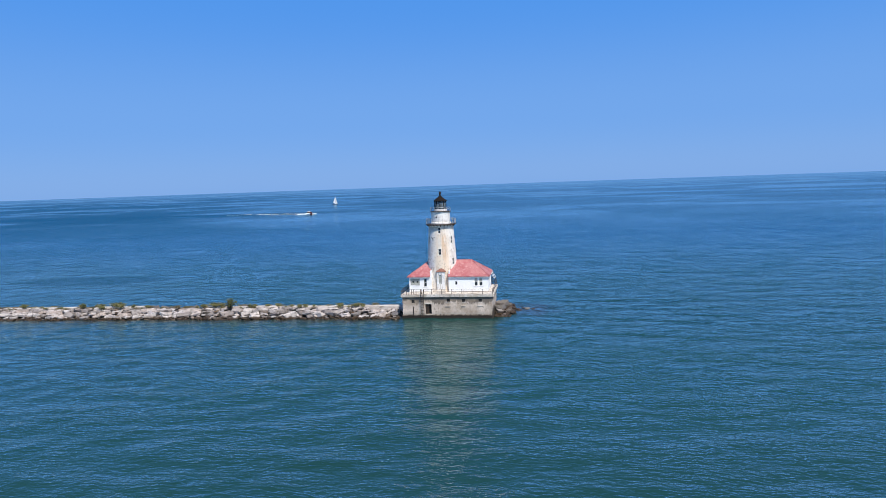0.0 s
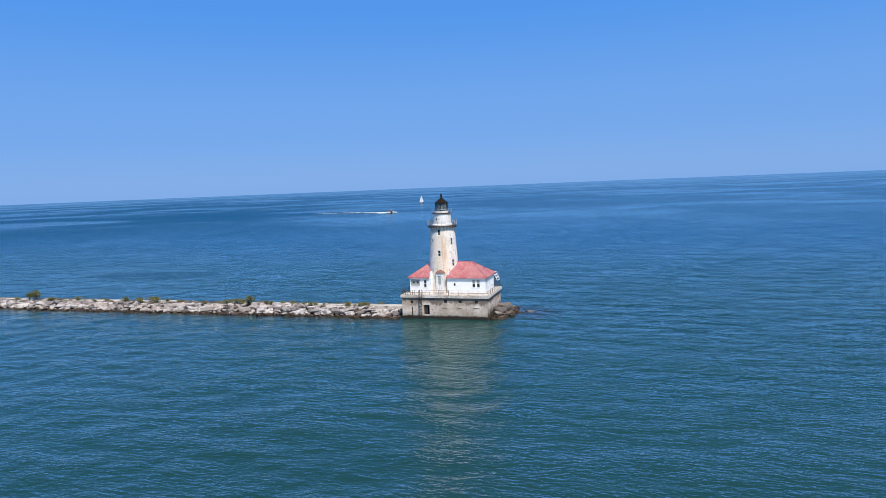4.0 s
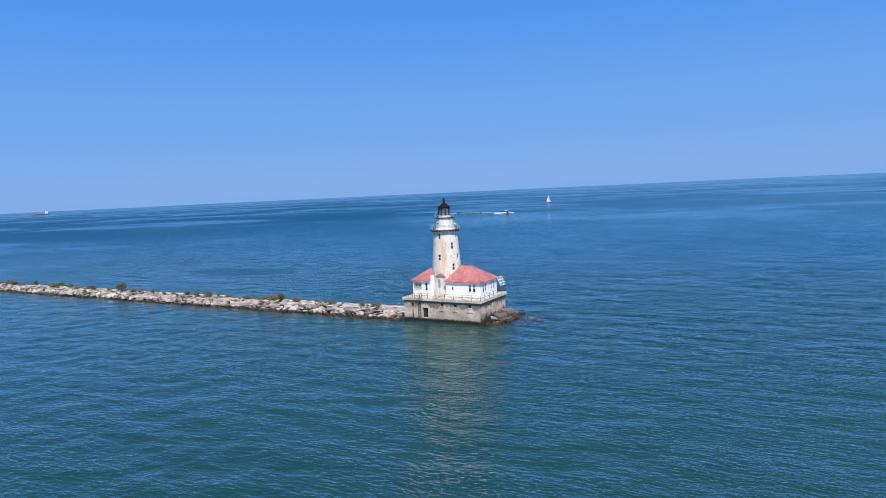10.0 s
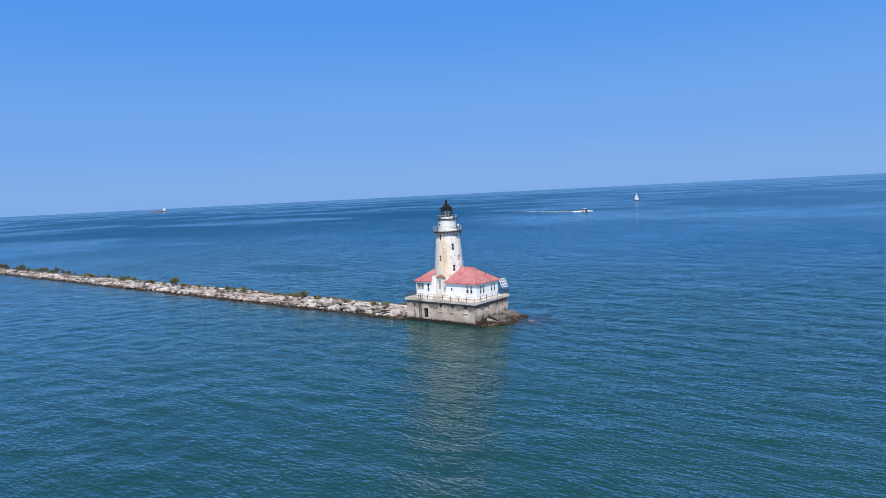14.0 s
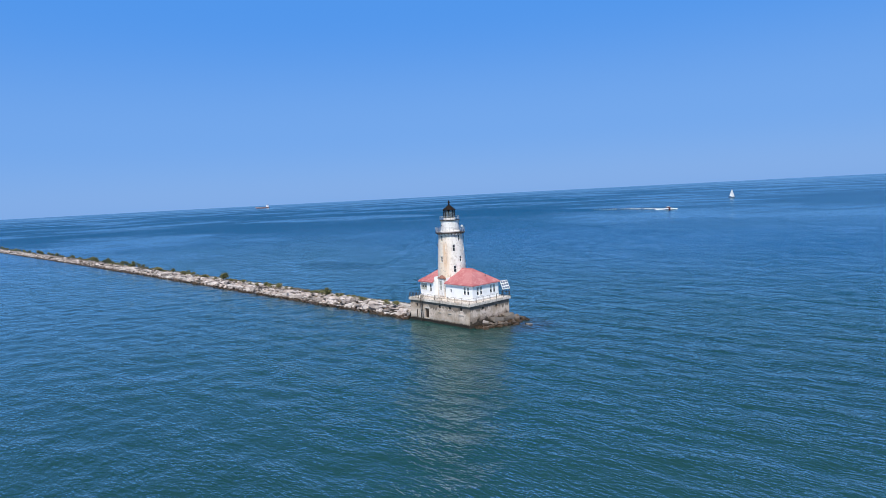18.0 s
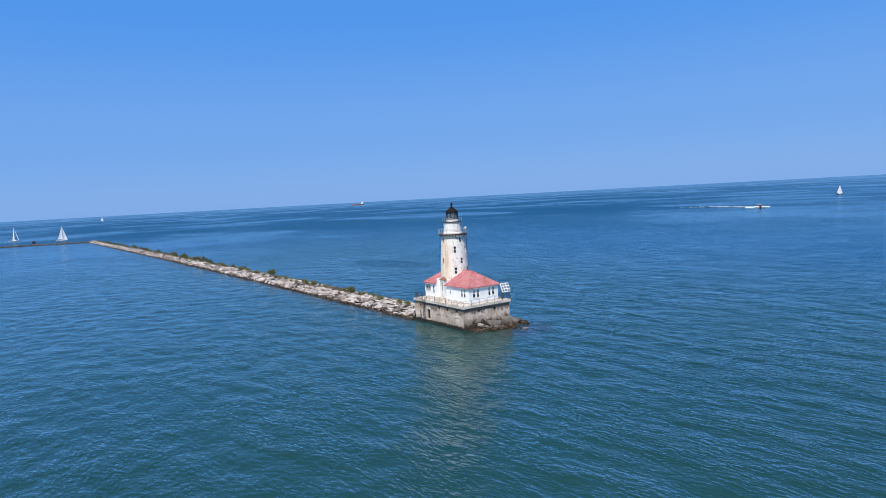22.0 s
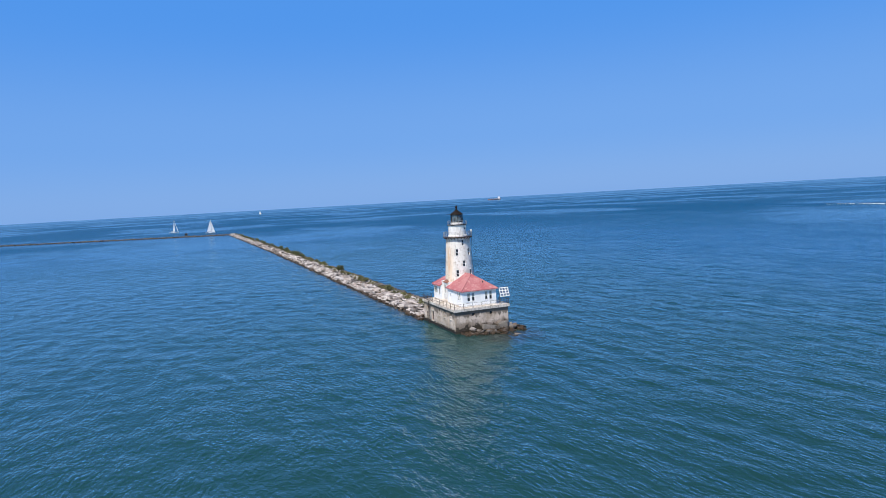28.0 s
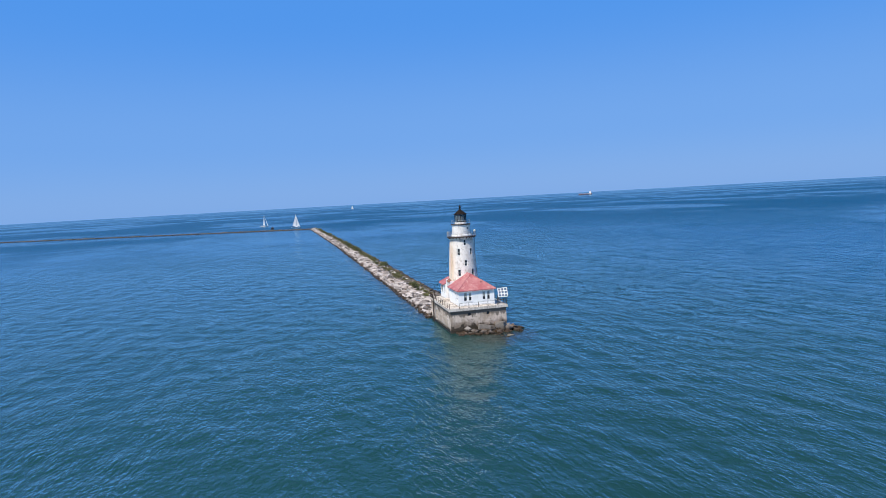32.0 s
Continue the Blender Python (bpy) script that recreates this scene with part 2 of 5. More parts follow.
def lake_water():
    m = Nodes("lake_water", 0.1, 0, 0.5)
    m.bsdf.inputs["IOR"].default_value = 1.333
    v = m.place()
    x, y, z = m.xyz(v)
    big = m.noise(m.stretch(v, (0.006, 0.012, 0.0), (0, 0, radians(20))), 1.0, 4, 0.55)
    # smooth slicks far out, and one ruffled dark patch behind the breakwater
    slick = m.noise(m.stretch(v, (0.0016, 0.0050, 0.0), (0, 0, radians(-14))), 1.0, 6, 0.6, 0.5)
    gust = m.noise(m.stretch(v, (0.010, 0.016, 0.0), (0, 0, radians(30))), 1.0, 4, 0.6)
    dx, dy = m.math("DIVIDE", m.math("ADD", x, 132.0), 27.0), m.math("DIVIDE", m.math("ADD", y, -56.0), 11.0)
    ring = m.math("ADD", m.math("MULTIPLY", dx, dx), m.math("MULTIPLY", dy, dy))
    ruffled = m.ramp(m.math("ADD", ring, m.ramp(gust, 0.3, 0.7, -0.5, 0.5)), 1.5, 0.35)
    c = m.mix(m.ramp(big, 0.3, 0.7), (0.0105, 0.046, 0.041), (0.0122, 0.053, 0.048))
    # brown stones show through the shallows off the pier
    sx, sy = m.math("DIVIDE", m.math("ADD", x, -18.5), 9.5), m.math("DIVIDE", m.math("ADD", y, -3.0), 8.0)
    shoal = m.ramp(m.math("ADD", m.math("ADD", m.math("MULTIPLY", sx, sx), m.math("MULTIPLY", sy, sy)), m.ramp(m.noise(v, 0.35, 4), 0.3, 0.7, -0.5, 0.5)), 1.0, 0.2, 0, 0.85)
    c = m.mix(shoal, c, (0.030, 0.030, 0.022))
    # the foot of the breakwater runs out under the water
    bank = m.math("ABSOLUTE", m.math("ADD", m.math("SUBTRACT", y, m.math("MULTIPLY", x, 0.0135)), 1.9))
    bank = m.math("ADD", bank, m.ramp(m.noise(v, 0.25, 4), 0.3, 0.7, -1.6, 1.6))
    c = m.mix(m.math("MULTIPLY", m.ramp(x, -7.0, -9.5), m.ramp(bank, 10.5, 6.0, 0, 0.75)), c, (0.034, 0.030, 0.024))
    # crossing trains of wind ripples, long across the way they run, on a longer low wave
    def train(length, wide, turn, detail=2.0):
        return m.noise(m.stretch(v, (1 / wide, 1 / length, 0.0), (0, 0, radians(turn))), 1.0, detail, 0.55)

    def total(*parts):
        out = parts[0]
        for one in parts[1:]:
            out = m.math("ADD", out, one)
        return out

    chop = total(train(0.52, 1.2, -12), train(0.46, 1.0, -62), train(0.60, 1.35, 40))
    fine = total(train(0.30, 0.75, -30), train(0.26, 0.6, 25))
    roll = total(train(4.2, 10.0, -20, 3.0), train(3.4, 8.0, -75, 3.0))
    swell = m.noise(m.stretch(v, (0.15, 0.17, 0.0), (0, 0, radians(15))), 1.0, 5, 0.65)
    away = m.math("POWER", m.math("ADD", m.math("MULTIPLY", x, x), m.math("MULTIPLY", y, y)), 0.5)
    belt = m.ramp(away, 4200.0, 900.0)        # flattest towards the skyline
    # smooth lanes and ruffled lanes far out, the smoothest to the open lake
    lane = m.noise(m.stretch(v, (0.0030, 0.0040, 0.0), (0, 0, radians(20))), 1.0, 5, 0.60, 0.3)
    offing = m.ramp(m.math("DIVIDE", m.math("ADD", y, m.math("MULTIPLY", x, 0.5)), m.math("ADD", away, 1.0)), 0.40, 1.08, 1.0, 0.38)
    lanes = m.math("ADD", 1.0, m.math("MULTIPLY", m.ramp(away, 150.0, 500.0), m.ramp(lane, 0.42, 0.58, -0.62, 0.15)))
    lanes = m.math("MULTIPLY", lanes, m.math("ADD", 1.0, m.math("MULTIPLY", m.ramp(away, 150.0, 600.0), m.math("SUBTRACT", offing, 1.0))))
    tall = m.math("MULTIPLY", m.math("MULTIPLY", roll, m.ramp(away, 100.0, 400.0, 0.52, 0.40)), belt)
    tall = m.math("ADD", tall, m.math("MULTIPLY", m.math("MULTIPLY", swell, m.ramp(away, 120.0, 450.0, 0.0, 0.9)), belt))
    ruffle = total(train(1.9, 4.4, -35), train(1.6, 3.8, 12))
    tall = m.math("ADD", tall, m.math("MULTIPLY", m.math("MULTIPLY", ruffle, m.ramp(away, 110.0, 280.0, 0.0, 0.5)), belt))
    short = m.math("ADD", m.math("MULTIPLY", chop, 0.215), m.math("MULTIPLY", fine, 0.085))
    calm = m.math("MULTIPLY", m.ramp(slick, 0.40, 0.60, 0.7, 1.0), m.ramp(gust, 0.35, 0.65, 0.75, 1.2))
    short = m.math("MULTIPLY", short, m.math("ADD", calm, m.math("MULTIPLY", ruffled, 0.5)))
    patch = m.ramp(m.noise(m.stretch(v, (0.045, 0.11, 0.0), (0, 0, radians(-20))), 1.0, 4, 0.6), 0.36, 0.62, 0.75, 1.2)
    short = m.math("MULTIPLY", m.math("MULTIPLY", short, belt), m.math("MULTIPLY", patch, lanes))
    tall = m.math("MULTIPLY", tall, m.math("MULTIPLY", patch, lanes))
    lee = m.math("MULTIPLY", m.ramp(x, 60.0, -60.0), m.ramp(y, 6.0, -6.0, 0, 0.32))      # sheltered by the breakwater
    short = m.math("MULTIPLY", short, m.math("SUBTRACT", 1.0, lee))
    tall = m.math("MULTIPLY", tall, m.math("SUBTRACT", 1.0, lee))
    relief = m.bump(m.math("ADD", tall, short), 1.0, 0.82)
    gentle = m.bump(m.math("ADD", tall, short), 1.0, 0.48)
    # ripples too fine to draw are roughness
    out = m.ramp(away, 60.0, 900.0, 0.0, 1.0)
    rough = m.math("ADD", m.ramp(slick, 0.42, 0.60, 0.18, 0.22), m.math("MULTIPLY", ruffled, 0.06))
    rough = m.math("ADD", rough, m.math("MULTIPLY", out, m.ramp(lane, 0.40, 0.58, -0.04, 0.04)))
    rough = m.math("MULTIPLY", rough, m.math("ADD", m.math("MULTIPLY", belt, 0.4), 0.6))
    # greener inside the breakwater, bluer outside; far off, sky reflection painted in as blue
    bluer = m.math("MAXIMUM", m.ramp(y, 20.0, 220.0), m.ramp(away, 130.0, 450.0))
    c = m.mix(m.math("MULTIPLY", bluer, 0.85), c, (0.0016, 0.058, 0.148))
    c = m.mix(m.math("MULTIPLY", ruffled, 0.5), c, (0.002, 0.040, 0.090))
    body = m.n.new("ShaderNodeBsdfDiffuse")
    gloss = m.n.new("ShaderNodeBsdfGlossy")
    facing = m.n.new("ShaderNodeFresnel")
    facing.inputs["IOR"].default_value = 1.42
    both = m.n.new("ShaderNodeMixShader")
    m.put(body.inputs["Color"], c)
    level = m.n.new("ShaderNodeCombineXYZ")
    level.inputs[2].default_value = 1.0
    m.put(body.inputs["Normal"], level.outputs[0])      # light comes back from inside the water, whatever the ripple's slope
    gloss.inputs["Color"].default_value = (0.78, 0.96, 1.0, 1)
    m.put(gloss.inputs["Normal"], gentle)
    m.put(facing.inputs["Normal"], relief)
    m.put(gloss.inputs["Roughness"], rough)
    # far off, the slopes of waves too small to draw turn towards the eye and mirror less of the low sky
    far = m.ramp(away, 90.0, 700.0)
    # mirrors more again near the skyline, standing in for horizon haze
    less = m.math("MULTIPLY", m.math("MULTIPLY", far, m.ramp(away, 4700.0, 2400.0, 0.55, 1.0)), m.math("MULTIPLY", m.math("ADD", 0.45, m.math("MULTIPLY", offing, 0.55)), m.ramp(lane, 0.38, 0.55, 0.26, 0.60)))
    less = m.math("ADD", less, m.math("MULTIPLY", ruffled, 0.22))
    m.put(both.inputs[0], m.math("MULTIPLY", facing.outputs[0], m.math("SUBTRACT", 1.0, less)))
    m.l.new(body.outputs[0], both.inputs[1])
    m.l.new(gloss.outputs[0], both.inputs[2])
    m.l.new(both.outputs[0], m.n["Material Output"].inputs["Surface"])
    m.n.remove(m.bsdf)
    return m.mat


WALL_PAINT, TOWER_PAINT, DRUM_PAINT, ROOF_RED = wall_paint(), tower_paint(), drum_paint(), roof_paint()
CONCRETE = concrete("pier_concrete", (0.66, 0.56, 0.48), (0.45, 0.36, 0.29), (0.14, 0.11, 0.085))
SLAB = concrete("deck_concrete", (0.70, 0.64, 0.575), (0.54, 0.485, 0.425), (0.24, 0.205, 0.175))
ROCK, WATER = rock_stone("limestone_rock", (0.64, 0.575, 0.535), (0.27, 0.235, 0.215), (0.70, 0.66, 0.63), (0.46, 0.36, 0.30)), lake_water()
GREY_ROCK = rock_stone("grey_boulder_rock", (0.30, 0.275, 0.255), (0.15, 0.135, 0.12), (0.40, 0.375, 0.35), (0.26, 0.20, 0.15), 1.15)
# wet rock, also given to filler stones as painted shade in the gaps
DARK_ROCK = rock_stone("wet_and_gap_shade_rock", (0.19, 0.165, 0.145), (0.048, 0.040, 0.033), (0.33, 0.30, 0.27), (0.20, 0.115, 0.055), 0.9)
# near black: shade in the gaps is put into the rubble's colour
CORE_ROCK = plain("gap_shade_rubble", (0.06, 0.05, 0.042), (0.03, 0.026, 0.022), 0.8, 0.9, 0, 0.6)
LEAF = leaf_green("shrub_leaf", (0.060, 0.080, 0.025), (0.17, 0.165, 0.07))
GRASS = leaf_green("weed_leaf", (0.10, 0.12, 0.035), (0.24, 0.21, 0.10))
DRY_GRASS = leaf_green("dry_weed_leaf", (0.10, 0.095, 0.035), (0.22, 0.175, 0.095))
STEM = plain("shrub_stem", (0.12, 0.09, 0.06), (0.06, 0.045, 0.03), 6, 0.8)
IRON = plain("rusty_dark_iron", (0.045, 0.04, 0.038), (0.10, 0.055, 0.03), 4, 0.6, 0.4)
GREY_IRON = plain("grey_painted_iron", (0.50, 0.50, 0.50), (0.30, 0.26, 0.22), 3, 0.5, 0.2)
LANTERN_METAL = plain("dark_lantern_metal", (0.012, 0.010, 0.009), (0.030, 0.018, 0.012), 2.5, 0.8, 0.0)
LANTERN_METAL.node_tree.nodes["Principled BSDF"].inputs["Specular IOR Level"].default_value = 0.1
TRIM = plain("white_trim_paint", (0.80, 0.80, 0.79), (0.60, 0.57, 0.52), 2, 0.55)
BOARD = plain("grey_window_board", (0.40, 0.41, 0.37), (0.28, 0.28, 0.25), 2, 0.7)
# near black, mostly for added inner solids: indoor shade put into the colour
DARK = plain("dark_interior", (0.03, 0.028, 0.026), (0.02, 0.02, 0.02), 2, 0.9)
HULL_RED = plain("dark_red_hull", (0.18, 0.014, 0.018), (0.12, 0.012, 0.018), 1, 0.3)
HULL_WHITE = plain("white_gelcoat", (0.80, 0.80, 0.80), (0.70, 0.70, 0.70), 1, 0.3)
HULL_BLUE = plain("dark_blue_hull", (0.03, 0.05, 0.10), (0.02, 0.03, 0.07), 1, 0.3)
SAIL = plain("white_sailcloth", (0.85, 0.85, 0.84), (0.74, 0.74, 0.74), 0.8, 0.8)
# haze over the distant freighter is put into this greyed red
SHIP_RED = plain("hazed_ship_red", (0.36, 0.22, 0.21), (0.30, 0.19, 0.19), 0.1, 0.6)
FOAM = plain("white_foam", (0.82, 0.85, 0.87), (0.55, 0.66, 0.72), 0.7, 0.9)
CELL = plain("blue_solar_cell", (0.05, 0.09, 0.17), (0.04, 0.06, 0.11), 5, 0.25)
BROWN_ROOF = plain("rusty_brown_roofing", (0.20, 0.085, 0.06), (0.32, 0.16, 0.11), 2.5, 0.8)


def window_glass():
    m = Nodes("window_glass", 0.06, 0, 0.6)
    return m.end(m.mix(m.noise(m.local(), 2.0), (0.020, 0.024, 0.028), (0.045, 0.05, 0.055)))


GLASS = window_glass()


def clear_glass():
    m = Nodes("lantern_glass", 0.08, 0, 0.5)
    m.bsdf.inputs["Transmission Weight"].default_value = 0.7
    m.bsdf.inputs["IOR"].default_value = 1.15
    return m.end((0.34, 0.42, 0.46))


CLEAR = clear_glass()


# ---- mesh helpers ----
class Shape:
    """Vertices and faces of one part."""

    def __init__(self):
        self.v, self.f = [], []

    def add(self, verts, faces):
        o = len(self.v)
        self.v += [tuple(p) for p in verts]
        self.f += [tuple(i + o for i in face) for face in faces]
        return self

    def quad(self, a, b, c, d):
        return self.add((a, b, c, d), ((0, 1, 2, 3),))

    def box(self, x0, x1, y0, y1, z0, z1, m=None, top=0.0):
        """A box; top: how far its upper face is drawn in."""
        t = top
        p = [(x0, y0, z0), (x1, y0, z0), (x1, y1, z0), (x0, y1, z0),
             (x0 + t, y0 + t, z1), (x1 - t, y0 + t, z1), (x1 - t, y1 - t, z1), (x0 + t, y1 - t, z1)]
        if m is not None:
            p = [m @ Vector(q) for q in p]
        return self.add(p, ((3, 2, 1, 0), (4, 5, 6, 7), (0, 1, 5, 4), (1, 2, 6, 5), (2, 3, 7, 6), (3, 0, 4, 7)))

    def lathe(self, profile, n=48, closed=True, x=0.0, y=0.0):
        """Turn a profile of (radius, z) pairs round a vertical line."""
        o = len(self.v)
        for r, z in profile:
            self.v += [(x + r * math.sin(2 * math.pi * i / n), y - r * math.cos(2 * math.pi * i / n), z) for i in range(n)]
        for k in range(len(profile) - 1):
            for i in range(n):
                j = (i + 1) % n
                self.f.append((o + k * n + i, o + k * n + j, o + (k + 1) * n + j, o + (k + 1) * n + i))
        if closed:
            self.f.append(tuple(o + i for i in reversed(range(n))))
            self.f.append(tuple(o + (len(profile) - 1) * n + i for i in range(n)))
        return self

    def tube(self, points, r, n=6):
        """A round bar along points."""
        pts = [Vector(p) for p in points]
        o = len(self.v)
        for k, p in enumerate(pts):
            d = (pts[min(k + 1, len(pts) - 1)] - pts[max(k - 1, 0)]).normalized()
            side = d.cross(Vector((0, 0, 1)) if abs(d.z) < 0.9 else Vector((1, 0, 0))).normalized()
            up = side.cross(d)
            self.v += [tuple(p + r * (math.cos(2 * math.pi * i / n) * side + math.sin(2 * math.pi * i / n) * up)) for i in range(n)]
        for k in range(len(pts) - 1):
            for i in range(n):
                j = (i + 1) % n
                self.f.append((o + k * n + i, o + k * n + j, o + (k + 1) * n + j, o + (k + 1) * n + i))
        self.f.append(tuple(o + i for i in reversed(range(n))))
        self.f.append(tuple(o + (len(pts) - 1) * n + i for i in range(n)))
        return self

    def panel(self, origin, along, width, z0, z1, thick, holes):
        """An upright wall from origin along a direction, with holes (u0, u1, z0, z1) right through it. It grows to the left of its direction."""
        a = Vector((along[0], along[1], 0)).normalized()
        inn = Vector((-a.y, a.x, 0)) * thick
        o = Vector((origin[0], origin[1], 0))
        us = sorted({0.0, width, *(h[0] for h in holes), *(h[1] for h in holes)})
        zs = sorted({z0, z1, *(h[2] for h in holes), *(h[3] for h in holes)})

        def at(u, z, depth):
            return o + a * u + Vector((0, 0, z)) + inn * depth

        def solid(i, k):
            if not (0 <= i < len(us) - 1 and 0 <= k < len(zs) - 1):
                return False
            u, z = (us[i] + us[i + 1]) / 2, (zs[k] + zs[k + 1]) / 2
            return not any(h[0] < u < h[1] and h[2] < z < h[3] for h in holes)

        for i in range(len(us) - 1):
            for k in range(len(zs) - 1):
                if not solid(i, k):
                    continue
                u0, u1, q0, q1 = us[i], us[i + 1], zs[k], zs[k + 1]
                self.quad(at(u0, q0, 0), at(u1, q0, 0), at(u1, q1, 0), at(u0, q1, 0))
                self.quad(at(u1, q0, 1), at(u0, q0, 1), at(u0, q1, 1), at(u1, q1, 1))
                if not solid(i - 1, k):
                    self.quad(at(u0, q0, 1), at(u0, q0, 0), at(u0, q1, 0), at(u0, q1, 1))
                if not solid(i + 1, k):
                    self.quad(at(u1, q0, 0), at(u1, q0, 1), at(u1, q1, 1), at(u1, q1, 0))
                if not solid(i, k - 1):
                    self.quad(at(u0, q0, 1), at(u1, q0, 1), at(u1, q0, 0), at(u0, q0, 0))
                if not solid(i, k + 1):
                    self.quad(at(u0, q1, 0), at(u1, q1, 0), at(u1, q1, 1), at(u0, q1, 1))
        return self

    def mesh(self, name, material, smooth=False):
        me = bpy.data.meshes.new(name)
        me.from_pydata(self.v, [], self.f)
        me.materials.append(material)
        if smooth:
            me.polygons.foreach_set("use_smooth", [True] * len(me.polygons))
            me.set_sharp_from_angle(angle=radians(35))
        me.update()
        return me


def thing(name, label, category, group="", at=(0, 0, 0), kind=""):
    ob = tagged(new(name), label, category, group, kind)
    ob.location = at
    ob.empty_display_size = 0.5
    return ob


def part(name, shape, material, parent, label="", smooth=False):
    ob = new(name, shape.mesh(name, material, smooth))
    ob.parent = parent
    if label:
        tagged(ob, label)
    return ob


def solid(name, shape, material, label, category, group="", kind="", smooth=False):
    return tagged(new(name, shape.mesh(name, material, smooth)), label, category, group, kind)


# ---- the lake: one sheet out to the horizon ----
def lake_height(r):
    return 14.0 * max(0.0, (r - 2500) / 2300) ** 2      # lifts far out, so that its rim lies on the true skyline


def lake_sheet():
    """A grid that is fine round the pier and widens to a round rim far off, with waves of 1.3 to 11 m on it."""
    def spacing(q):
        return 0.6 + 0.005 * np.maximum(q - 90, 0) + 0.035 * np.maximum(q - 300, 0)

    steps = [0.0]
    while steps[-1] < 4800:
        steps.append(steps[-1] + float(spacing(steps[-1])))
    steps[-1] = 4800.0
    line = np.array([-q for q in steps[:0:-1]] + steps)
    n = len(line)
    gx, gy = np.meshgrid(line, line, indexing="xy")
    far, r = np.maximum(abs(gx), abs(gy)), np.hypot(gx, gy) + 1e-9
    f = np.clip((far - 500) / 4300, 0, 1)
    k = (1 - f) + f * far / r
    gx, gy = gx * k, gy * k
    r = r * k
    gap = spacing(far)
    gx, gy = gx + 35 * (1 - f), gy - 30 * (1 - f)
    r = np.hypot(gx, gy)
    gz = np.where(r > 2500, 14.0 * (np.maximum(r - 2500, 0) / 2300) ** 2, 0.0)
    rnd = np.random.RandomState(5)
    count = 64
    for i in range(count):
        size = 1.3 * (11.0 / 1.3) ** (i / (count - 1))
        turn = radians(25) + rnd.normal(0, radians(48)) + math.pi / 2
        kx, ky = 2 * math.pi / size * math.cos(turn), 2 * math.pi / size * math.sin(turn)
        steep = 0.064 * math.sqrt(2 / count)
        fade = np.clip((size / gap - 2.2) / 2.0, 0, 1)
        gz = gz + fade * steep * size / (2 * math.pi) * np.sin(kx * gx + ky * gy + rnd.uniform(0, 6.283))
    me = bpy.data.meshes.new("water")
    me.vertices.add(n * n)
    me.vertices.foreach_set("co", np.stack([gx, gy, gz], -1).astype(np.float32).ravel())
    idx = np.arange(n * n).reshape(n, n)
    quads = np.stack([idx[:-1, :-1], idx[:-1, 1:], idx[1:, 1:], idx[1:, :-1]], -1).reshape(-1, 4)
    me.loops.add(quads.size)
    me.loops.foreach_set("vertex_index", quads.astype(np.int32).ravel())
    me.polygons.add(len(quads))
    me.polygons.foreach_set("loop_start", np.arange(0, quads.size, 4, dtype=np.int32))
    me.polygons.foreach_set("use_smooth", np.ones(len(quads), dtype=bool))
    me.update(calc_edges=True)
    me.materials.append(WATER)
    return me


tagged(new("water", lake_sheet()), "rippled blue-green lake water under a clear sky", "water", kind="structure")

# ---- the pier that carries the lighthouse ----
DX0, DX1, DY0, DY1, DECK = -8.52, 12.08, -6.77, 6.75, 5.39     # the deck's edges and top
BX0, BX1, BY0, BY1, WALLTOP = -8.16, 11.72, -6.42, 6.4, 4.76   # the faces of the walls below it
pier = thing("lighthouse_pier", "stained concrete pier with an overhanging deck, standing in the water", "pier")
front_holes = [(-6.21, -5.51, 3.38, 4.08), (1.70, 2.42, 3.62, 4.36), (5.05, 5.82, 3.60, 4.24), (8.75, 9.48, 3.58, 4.28), (-3.12, -1.72, 0.9, 3.15)]
part("front_wall", Shape().panel((BX0, BY0), (1, 0), BX1 - BX0, -1.5, WALLTOP, 0.5, [(a - BX0, b - BX0, c, d) for a, b, c, d in front_holes]), CONCRETE, pier)
ports = [(-2.13, 3.85), (2.17, 3.78)]
part("side_wall", Shape().panel((BX1, BY0 + 0.5), (0, 1), BY1 - BY0 - 1.0, -1.5, WALLTOP, 0.5, [(y - 0.45 - BY0 - 0.5, y + 0.45 - BY0 - 0.5, z - 0.45, z + 0.45) for y, z in ports]), CONCRETE, pier)
part("back_wall", Shape().panel((BX1, BY1), (-1, 0), BX1 - BX0, -1.5, WALLTOP, 0.5, []), CONCRETE, pier)
part("side_wall", Shape().panel((BX0, BY1 - 0.5), (0, -1), BY1 - BY0 - 1.0, -1.5, WALLTOP, 0.5, []), CONCRETE, pier)
part("footing", Shape().box(BX0 - 0.26, BX1 + 0.26, BY0 - 0.28, BY1 + 0.28, -1.6, 0.62, None, 0.06), CONCRETE, pier, "wet dark footing at the waterline")


def bevelled_box(x0, x1, y0, y1, z0, z1, w):
    bm = bmesh.new()
    bmesh.ops.create_cube(bm, size=1)
    bmesh.ops.transform(bm, matrix=Matrix.Translation(((x0 + x1) / 2, (y0 + y1) / 2, (z0 + z1) / 2)) @ Matrix.Diagonal((x1 - x0, y1 - y0, z1 - z0, 1)), verts=bm.verts)
    bmesh.ops.bevel(bm, geom=bm.edges[:], offset=w, segments=2, affect="EDGES")
    s = Shape()
    bm.verts.index_update()
    s.add([v.co for v in bm.verts], [[v.index for v in f.verts] for f in bm.faces])
    bm.free()
    return s


